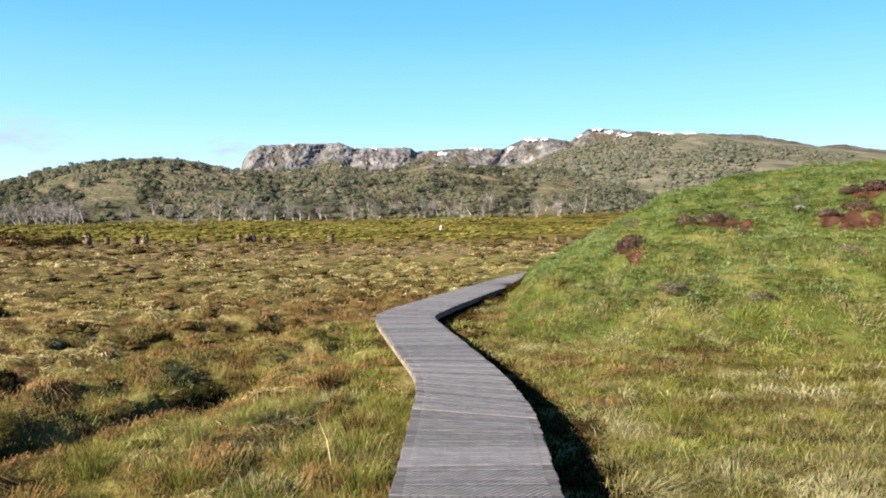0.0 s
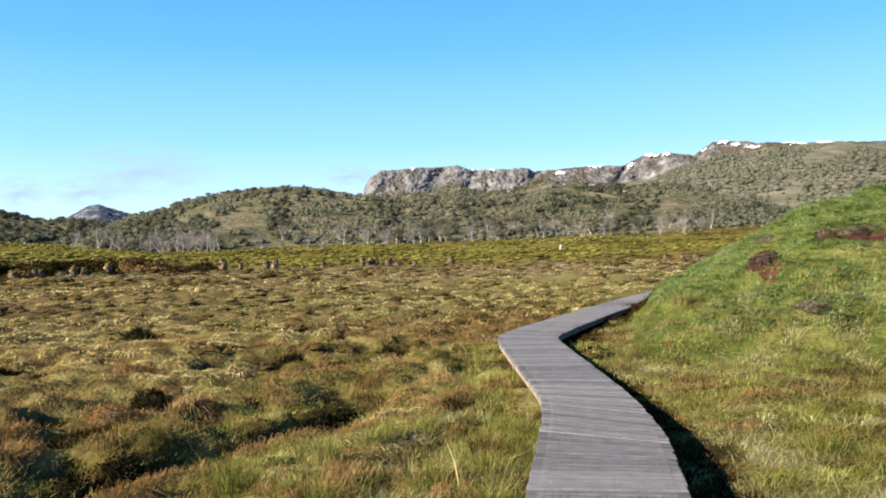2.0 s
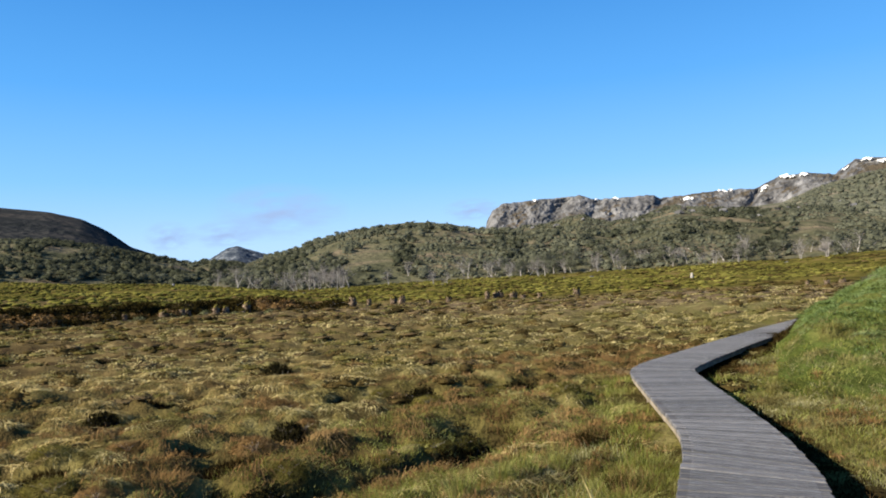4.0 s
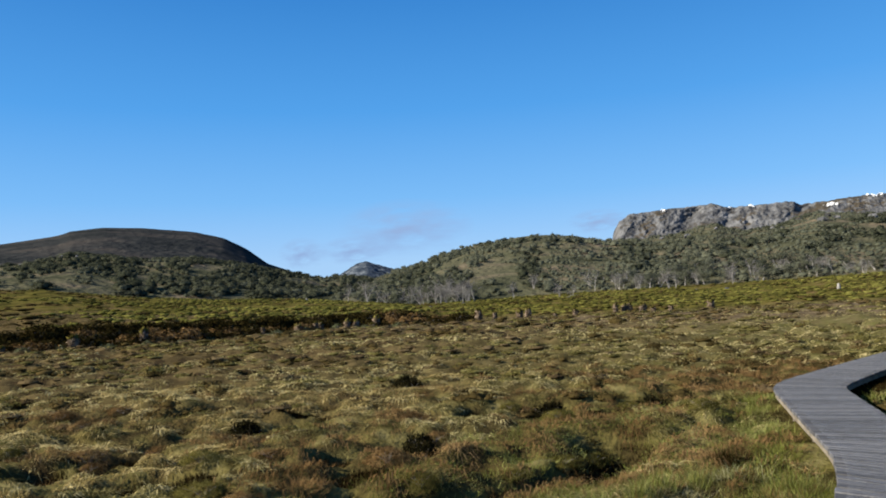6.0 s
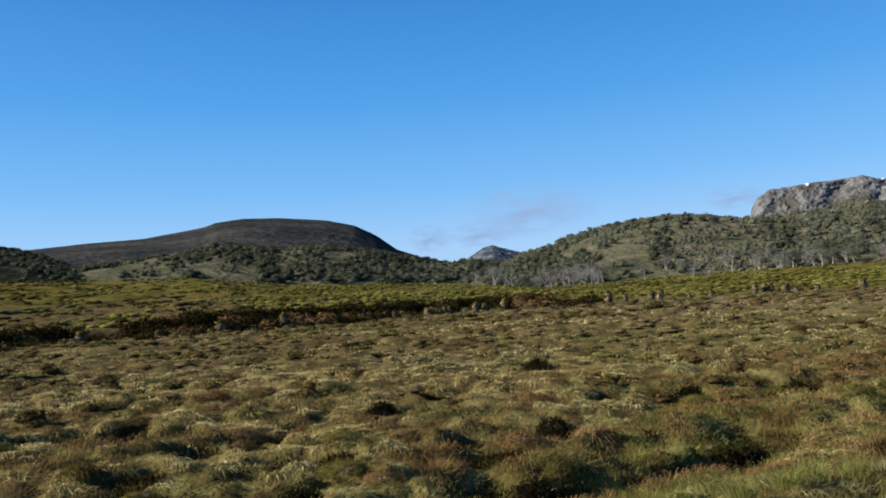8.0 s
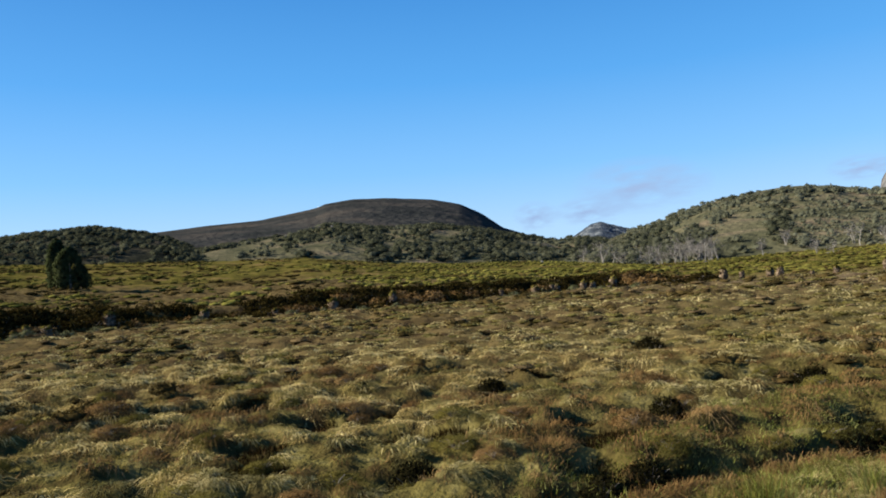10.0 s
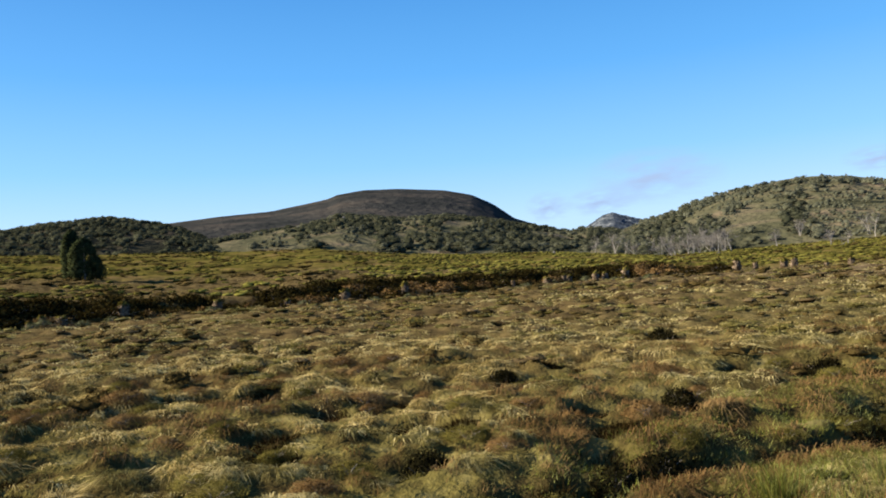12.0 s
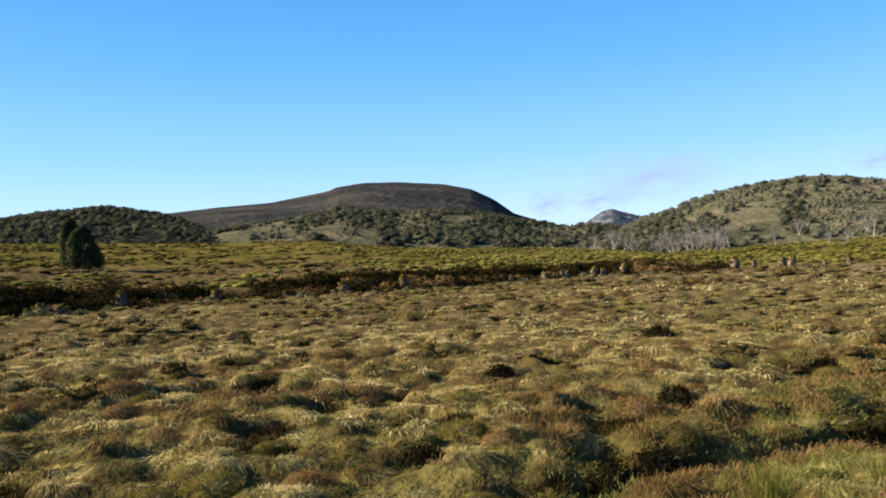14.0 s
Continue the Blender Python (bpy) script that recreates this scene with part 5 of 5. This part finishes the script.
woods("hill_thicket", hill_b, -20, 33, 0.03, 0.99, 3400, (1.3, 3.6), 605, 0.575, "dark thickets of rainforest trees on the hillside", deep_mat, 0.04, 0.05)
woods("dark_forest", hill_d, 30, 62, 0.03, 1.0, 3600, (1.8, 4.6), 611, 0.36, "dark dense gum forest on the low hill", deep_mat, 0.05, 0.0, bare=lambda a: 0.26 * step(46, 52, a))
woods("grey_forest", hill_d, 30, 62, 0.03, 1.0, 1500, (1.6, 4.0), 613, 0.42, "grey-green gum trees on the low hill", gum_mat, bare=lambda a: 0.16 * step(46, 52, a))
woods("spur_forest", hill_e, 60.6, 90, 0.0, 1.0, 2900, (1.6, 4.0), 621, 0.36, "dark forest on the spur", deep_mat)
woods("slope_forest", slope_shape, -34, 2, 0.02, 0.86, 6500, (3.5, 8.0), 631, 0.44, "grey-green forest on the mountain slope", hazy_gum_mat, level=1, leaf=16)

# low heath clumps on the flat beyond the creek
x, y, gg = scatter(-14, 84, 60, 236, 36000, 641, 1.3)
r, az = np.hypot(x, y), np.degrees(np.arctan2(-x, y))
ok = (r > BANK_R(az) + 3) & (fbm(x / 26, y / 26, 642, 3) + gg.normal(0, 0.05, len(x)) > 0.43) & ((az < 50) | (fbm(az / 2.5, r / 9, 646, 3) > 0.55))
lime_mat = material("lime_heath", [(0.3, (0.052, 0.050, 0.014)), (0.5, (0.110, 0.108, 0.026)), (0.7, (0.20, 0.19, 0.05))], 0.06, 0.75, 0, 1.5, 4, island=0.2, translucent=0.1)


def heath_lumps(x, y, gg, wide, flat, leaf, seed):
    rx = gg.uniform(*wide, len(x))
    P = np.stack([x, y, land(x, y) + 0.1 * rx], -1)
    return [lumps(P, rx * 0.75, rx * flat * 0.7, seed, 0.25), shell(P, rx, rx * flat, leaf, (0.10, 0.28), seed + 1, 0.0, 0.5)]


near_half = ok & (gg.uniform(size=len(x)) < 0.42)
stuff("flat_heath", heath_lumps(x[near_half], y[near_half], gg, (0.3, 0.95), 0.32, 10, 643), lime_mat, "yellow-green low heath on the flat beyond the creek", "heath")
ok = (r > BANK_R(az) + 3) & (fbm(az / 3.0, r / 9, 645, 3) + gg.normal(0, 0.02, len(x)) + 0.05 * (az > 50) - 0.06 * (az < 24) > 0.57) & (gg.uniform(size=len(x)) < 0.3)
moor_mat = material("brown_heath", [(0.3, (0.025, 0.02, 0.009)), (0.5, (0.055, 0.042, 0.016)), (0.72, (0.11, 0.08, 0.032))], 0.15, 0.8, 0, 2, 4, island=0.15, translucent=0.1)
stuff("dark_heath", heath_lumps(x[ok], y[ok], gg, (0.4, 1.0), 0.28, 11, 644), moor_mat, "dark low heath clumps on the flat", "heath")

# heath hanging over the creek bank, its dark colour deepening the bank's shade
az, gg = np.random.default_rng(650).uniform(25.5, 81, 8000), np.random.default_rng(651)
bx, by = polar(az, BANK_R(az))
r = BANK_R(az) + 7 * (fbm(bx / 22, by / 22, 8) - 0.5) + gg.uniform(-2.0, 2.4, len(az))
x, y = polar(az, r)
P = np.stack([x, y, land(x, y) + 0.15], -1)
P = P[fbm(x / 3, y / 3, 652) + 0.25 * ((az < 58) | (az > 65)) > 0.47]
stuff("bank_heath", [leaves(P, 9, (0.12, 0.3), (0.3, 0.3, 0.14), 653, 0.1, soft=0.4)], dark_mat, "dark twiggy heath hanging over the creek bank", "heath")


# low clumps over the plain between the grass
def clumps(name, mat, n, seed, low, label, flat=0.5, brown=0.0):
    x, y, gg = scatter(-14, 84, 14, 106, n, seed, 1.3)
    r, az = np.hypot(x, y), np.degrees(np.arctan2(-x, y))
    ok = (fbm(x / 3.2, y / 3.2, seed, 3) + gg.normal(0, 0.05, len(x)) + brown * step(42, 62, r) > low) & (r < BANK_R(az) - 2) & ((x < 0.05 * y) | (y > 31)) & off_deck(x, y, 0.5) & (ditch_depth(x, y) < 0.1)
    x, y, r = x[ok], y[ok], r[ok]
    sets = []
    for a, b, wide, leaf in ((14, 32, (0.13, 0.34), 84), (32, 60, (0.2, 0.48), 34), (60, 110, (0.3, 0.75), 16)):
        k = (r >= a) & (r < b)
        sets += heath_lumps(x[k], y[k], gg, wide, flat, leaf, seed + a)
    stuff(name, sets, mat, label, "heath")


russet_mat = material("russet_heath", [(0.3, (0.056, 0.040, 0.021)), (0.5, (0.106, 0.079, 0.042)), (0.72, (0.165, 0.128, 0.073))], 0.4, 0.85, 0, 3, 4, island=0.1, translucent=0.1)
clumps("rust_clump_heath", russet_mat, 3000, 660, 0.58, "rusty brown heath clumps scattered over the plain", 0.28, 0.08)
clumps("dark_clump_heath", moor_mat, 4200, 663, 0.54, "dark brown low heath clumps scattered over the plain", 0.42)
clumps("olive_clump_heath", olive_mat, 5600, 669, 0.49, "olive moss hummocks scattered over the plain", 0.22, -0.05)
x, y, gg = scatter(-14, 84, 20, 106, 10500, 666, 1.2)
r, az = np.hypot(x, y), np.degrees(np.arctan2(-x, y))
ok = (fbm(x / 5, y / 3, 667, 3) + gg.normal(0, 0.03, len(x)) - 0.10 * step(38, 58, r) - 0.05 * step(42, 50, az) * step(30, 42, r) > 0.46) & (r < BANK_R(az) - 2) & ((x < 0.05 * y) | (y > 31)) & off_deck(x, y, 0.5)
x, y, r = x[ok], y[ok], r[ok]
far = []
for a, b, wide, n, width in ((20, 45, (0.22, 0.45), 34, (0.02, 0.035)), (45, 110, (0.35, 0.8), 18, (0.04, 0.08))):
    k = (r >= a) & (r < b)
    far.append(mops(x[k], y[k], gg.uniform(*wide, k.sum()), n, width, 668 + a, up=0.2, bend=False))
stuff("straw_tussocks", far, straw_mat, "straw-coloured grass tussocks scattered over the plain", "grass")

# ---- snow, stones, bare soil ----
snow_mat = material("old_snow", [(0.4, (0.82, 0.84, 0.88)), (0.6, (0.90, 0.91, 0.93))], 0.05, 0.6, 0.2, 0.5)


def snow(shape, parent, az, s, wide, tall, seed):
    A, S = np.meshgrid(np.linspace(az - wide, az + wide, 40), np.linspace(s - tall, s + tall, 16))
    r, z = shape(A, S)
    x, y = polar(A, r - 5)
    F = grid_faces(*A.shape)
    mask = ((A - az) / wide) ** 2 + ((S - s) / tall) ** 2 + 2.6 * (fbm(A * 12, S * 20, seed, 3) - 0.5) < 0.6
    F = F[mask.ravel()[F].all(1)]
    if len(F):
        part("snow_patch", mesh_of("snow_patch", np.stack([x.ravel(), y.ravel(), z.ravel() + 1.0], -1), F, snow_mat, True), snow_mat, parent, "bright white snow patch")


for i, (az, s, wide, tall) in enumerate([(-11.2, 0.9, 0.4, 0.12), (-12.0, 0.72, 0.35, 0.16), (-13.1, 0.5, 0.6, 0.2), (-15.4, 0.7, 0.5, 0.5), (-16.2, 0.6, 0.5, 0.5), (-17.5, 0.6, 0.7, 0.5), (0.1, 0.62, 0.5, 0.18),
                                         (-2.4, 0.93, 0.6, 0.09), (-4.9, 0.75, 0.3, 0.15), (-6.4, 0.92, 0.5, 0.1), (-7.4, 0.88, 0.3, 0.08), (5.1, 0.95, 0.35, 0.05), (6.4, 0.95, 0.25, 0.05), (10.9, 0.95, 0.2, 0.05),
                                         (-9.9, 0.85, 0.25, 0.1)]):
    snow(cliff_shape, massif, az, s, wide, tall, 700 + i)


snow(dome_shape, dome, 53.4, 0.985, 0.35, 0.02, 730)
snow(dome_shape, dome, 41.6, 0.9, 0.25, 0.05, 731)


def boulder(x, y, z, size, seed, label="weathered grey boulder in the heath"):
    bm = bmesh.new()
    bmesh.ops.create_icosphere(bm, subdivisions=2, radius=1)
    for v in bm.verts:
        v.co *= 0.75 + 0.5 * noise.noise(v.co * 1.3 + Vector((seed, 0, 0)))
        v.co.z *= 0.6
    ob = part("boulder", bm, rock_mat, label=label)
    ob.matrix_basis = pose(x, y, z, 0, 0, seed * 47) @ Matrix.Diagonal((size, size * 0.8, size, 1))
    return tagged(ob, category="boulder", group="boulders")


for i, (az, r, size) in enumerate([(7.0, 190, 0.9), (25.6, 205, 1.0), (17.9, 190, 0.9), (28.0, 180, 0.7), (-6.0, 200, 0.8), (9.0, 205, 0.6), (41.5, 212, 0.8), (37.0, 220, 1.0)]):
    x, y = [float(v) for v in polar(az, r)]
    boulder(x, y, slope_z(x, y) + 0.2 * size, size, i)
for i in range(26):
    az, s = g.uniform(6, 12) if i < 4 else (g.uniform(-10, 8) if i < 14 else g.uniform(49, 56)), g.uniform(0.55, 0.95)
    sh = hill_b if i < 14 else hill_d
    r, z = [float(v[0]) for v in sh(np.array([az]), np.array([s]))]
    x, y = [float(v) for v in polar(az, r)]
    boulder(x, y, z + 0.6, g.uniform(1.5, 3.5), 20 + i, "pale grey outcrop boulder on the hillside")

for i, (sh, az, s, size) in enumerate([(hill_b, 4.03, 0.96, 2.6), (hill_b, 3.0, 0.9, 2.4), (hill_b, 5.7, 0.95, 2.0), (hill_b, 12.2, 0.97, 2.2), (hill_b, -4.5, 0.55, 2.0), (slope_shape, 1.94, 0.97, 6.5),
                                       (slope_shape, -10.25, 0.38, 5.0), (slope_shape, -7.48, 0.56, 5.5), (slope_shape, -9.5, 0.45, 4.0)]):
    r, z = [float(v[0]) for v in sh(np.array([az]), np.array([s]))]
    x, y = [float(v) for v in polar(az, r)]
    boulder(x, y, z + 0.1 * size, size, 60 + i, "pale grey bare rock outcrop on the slope")

soil_mat = material("red_soil", [(0.3, (0.022, 0.011, 0.008)), (0.6, (0.070, 0.034, 0.024))], 4.5, 0.95, 0.7, 25)


def bare_soil(x, y, wide, deep, seed):
    """A ragged scrape of bare earth laid on the mound."""
    U, V = np.meshgrid(np.linspace(-1.2, 1.2, 40), np.linspace(-1.2, 1.2, 30))
    X, Y = x + U * wide, y + V * deep
    Z = land(X.ravel(), Y.ravel()) + 0.012
    F = grid_faces(*U.shape)
    mask = (U ** 2 + V ** 2 + 2.2 * (fbm(X * 4.5, Y * 4.5, seed, 3) - 0.5) < 0.75).ravel()
    F = F[mask[F].all(1)]
    ob = part("bare_soil", mesh_of("bare_soil", np.stack([X.ravel(), Y.ravel(), Z], -1), F, soil_mat, True), soil_mat, label="scrape of bare reddish soil on the mound")
    tagged(ob, category="soil", group="bare soil on the mound")


for i, (x, y, w, d) in enumerate(SOIL):
    bare_soil(x, y, w, d, 720 + i)
for x, y, w, d in SOIL:
    for k in range(4):
        px, py = x + w * g.uniform(-0.75, 0.75), y + d * g.uniform(0.55, 1.0)
        plant("twiggy", px, py, g.uniform(0.16, 0.27), g.uniform(0.7, 1.0), g.uniform(0, 360), 0.0)
for x, y in [(6.2, 18.5), (6.65, 18.45), (8.5, 17.3), (4.0, 21.0), (4.2, 14.5), (4.52, 20.6), (4.8, 19.7), (2.91, 19.2), (3.74, 16.28), (4.21, 14.41), (8.61, 19.14), (7.52, 19.2), (6.53, 17.36), (5.2, 15.2), (7.9, 15.3), (5.6, 13.9)]:
    plant("grey", x, y, g.uniform(0.2, 0.36), g.uniform(0.4, 0.6), g.uniform(0, 360), 0.0)
boulder(8.2, 18.15, float(land(np.array([8.2]), np.array([18.15]))[0]) + 0.10, 0.12, 91, "small pale stone on the mound")
x, y = [float(v) for v in polar(0.17, 150)]
tagged(part("stump", mesh_of("stump", *tube([(0, 0, -0.3), (0.05, 0, 0.7), (0.1, 0, 1.3)], (0.35, 0.3, 0.2), 8), silver_mat), silver_mat, label="pale weathered tree stump on the heath"),
       category="stump").matrix_basis = pose(x, y, slope_z(x, y))

tagged(part("dead_stalk", mesh_of("dead_stalk", *tube([(-0.9, 6.55, -0.4), (-0.95, 6.57, -0.12), (-1.03, 6.6, 0.06)], (0.008, 0.007, 0.004), 5), straw_mat), straw_mat, label="pale dry leaning stalk in the grass"),
       category="stalk")

# ---- thin cloud ----
cloud_mat = bpy.data.materials.new("thin_cloud")
cloud_mat.use_nodes = True
cn, cl = cloud_mat.node_tree.nodes, cloud_mat.node_tree.links
cn.remove(cn["Principled BSDF"])
ctex, cmap, cgrad = cn.new("ShaderNodeTexNoise"), cn.new("ShaderNodeMapping"), cn.new("ShaderNodeTexCoord")
cmap.inputs["Scale"].default_value = (0.9, 0.9, 1.3)
ctex.inputs["Scale"].default_value, ctex.inputs["Detail"].default_value = 2.0, 3
cl.new(cgrad.outputs["Object"], cmap.inputs["Vector"])
cl.new(cmap.outputs["Vector"], ctex.inputs["Vector"])
cball = cn.new("ShaderNodeVectorMath")
cball.operation = "LENGTH"
cl.new(cgrad.outputs["Object"], cball.inputs[0])
cedge = cn.new("ShaderNodeMapRange")
cedge.inputs["From Min"].default_value, cedge.inputs["From Max"].default_value = 0.95, 0.2
cl.new(cball.outputs["Value"], cedge.inputs["Value"])
cspan = cn.new("ShaderNodeMapRange")
cspan.inputs["From Min"].default_value, cspan.inputs["From Max"].default_value = 0.34, 0.62
cl.new(ctex.outputs["Fac"], cspan.inputs["Value"])
cmul = cn.new("ShaderNodeMath")
cmul.operation = "MULTIPLY"
cl.new(cedge.outputs["Result"], cmul.inputs[0])
cl.new(cspan.outputs["Result"], cmul.inputs[1])
cfade = cn.new("ShaderNodeMath")
cfade.operation = "MULTIPLY"
cfade.inputs[1].default_value = 1.0
cl.new(cmul.outputs[0], cfade.inputs[0])
cglow, cclear, cmix = cn.new("ShaderNodeEmission"), cn.new("ShaderNodeBsdfTransparent"), cn.new("ShaderNodeMixShader")
cglow.inputs["Color"].default_value, cglow.inputs["Strength"].default_value = (0.138, 0.195, 0.292, 1), 1.0
cl.new(cfade.outputs[0], cmix.inputs[0])
cl.new(cclear.outputs[0], cmix.inputs[1])
cl.new(cglow.outputs[0], cmix.inputs[2])
cl.new(cmix.outputs[0], cn["Material Output"].inputs["Surface"])
for az, el, wide, tall in [(29.6, 5.9, 5.5, 2.4), (37.2, 4.3, 2.0, 1.3), (33.4, 4.4, 3.0, 1.2), (15.4, 5.6, 2.6, 1.0)]:
    bm = bmesh.new()
    bmesh.ops.create_grid(bm, x_segments=12, y_segments=6, size=1)
    for v in bm.verts:
        v.co = Vector((v.co.x, -0.1 * (1 - v.co.x ** 2), v.co.y))
    x, y = [float(v) for v in polar(az, 4400)]
    ob = tagged(part("cloud", bm, cloud_mat, label="thin pale lilac wisp of cloud above the hills", smooth=True), category="cloud", kind="structure")
    ob.matrix_basis = pose(x, y, float(el2z(4400, el)), 0, 0, az) @ Matrix.Diagonal((4400 * math.tan(radians(wide)), 60, 4400 * math.tan(radians(tall)), 1))

for kind, (top, used) in MADE.items():
    if not used:
        for ob in (*top.children, top):
            bpy.data.objects.remove(ob)

# ---- planks of the boardwalk ----
for i in range(count - 1):
    l0, r0 = edge_at((i + 0.2) * PITCH + 0.015)
    l1, r1 = edge_at((i + 1.2) * PITCH - 0.015)
    over = rng.uniform(-0.006, 0.011, 2)
    u = (r0 - l0) / np.linalg.norm(r0 - l0)
    lift = rng.uniform(-0.003, 0.003)
    v, f = slab([l0 - u * over[0], r0 + u * over[1], r1 + u * over[1], l1 - u * over[0]], lift, lift - 0.045)
    part("plank", mesh_of("plank", v, f, wood_mat), wood_mat, boardwalk)
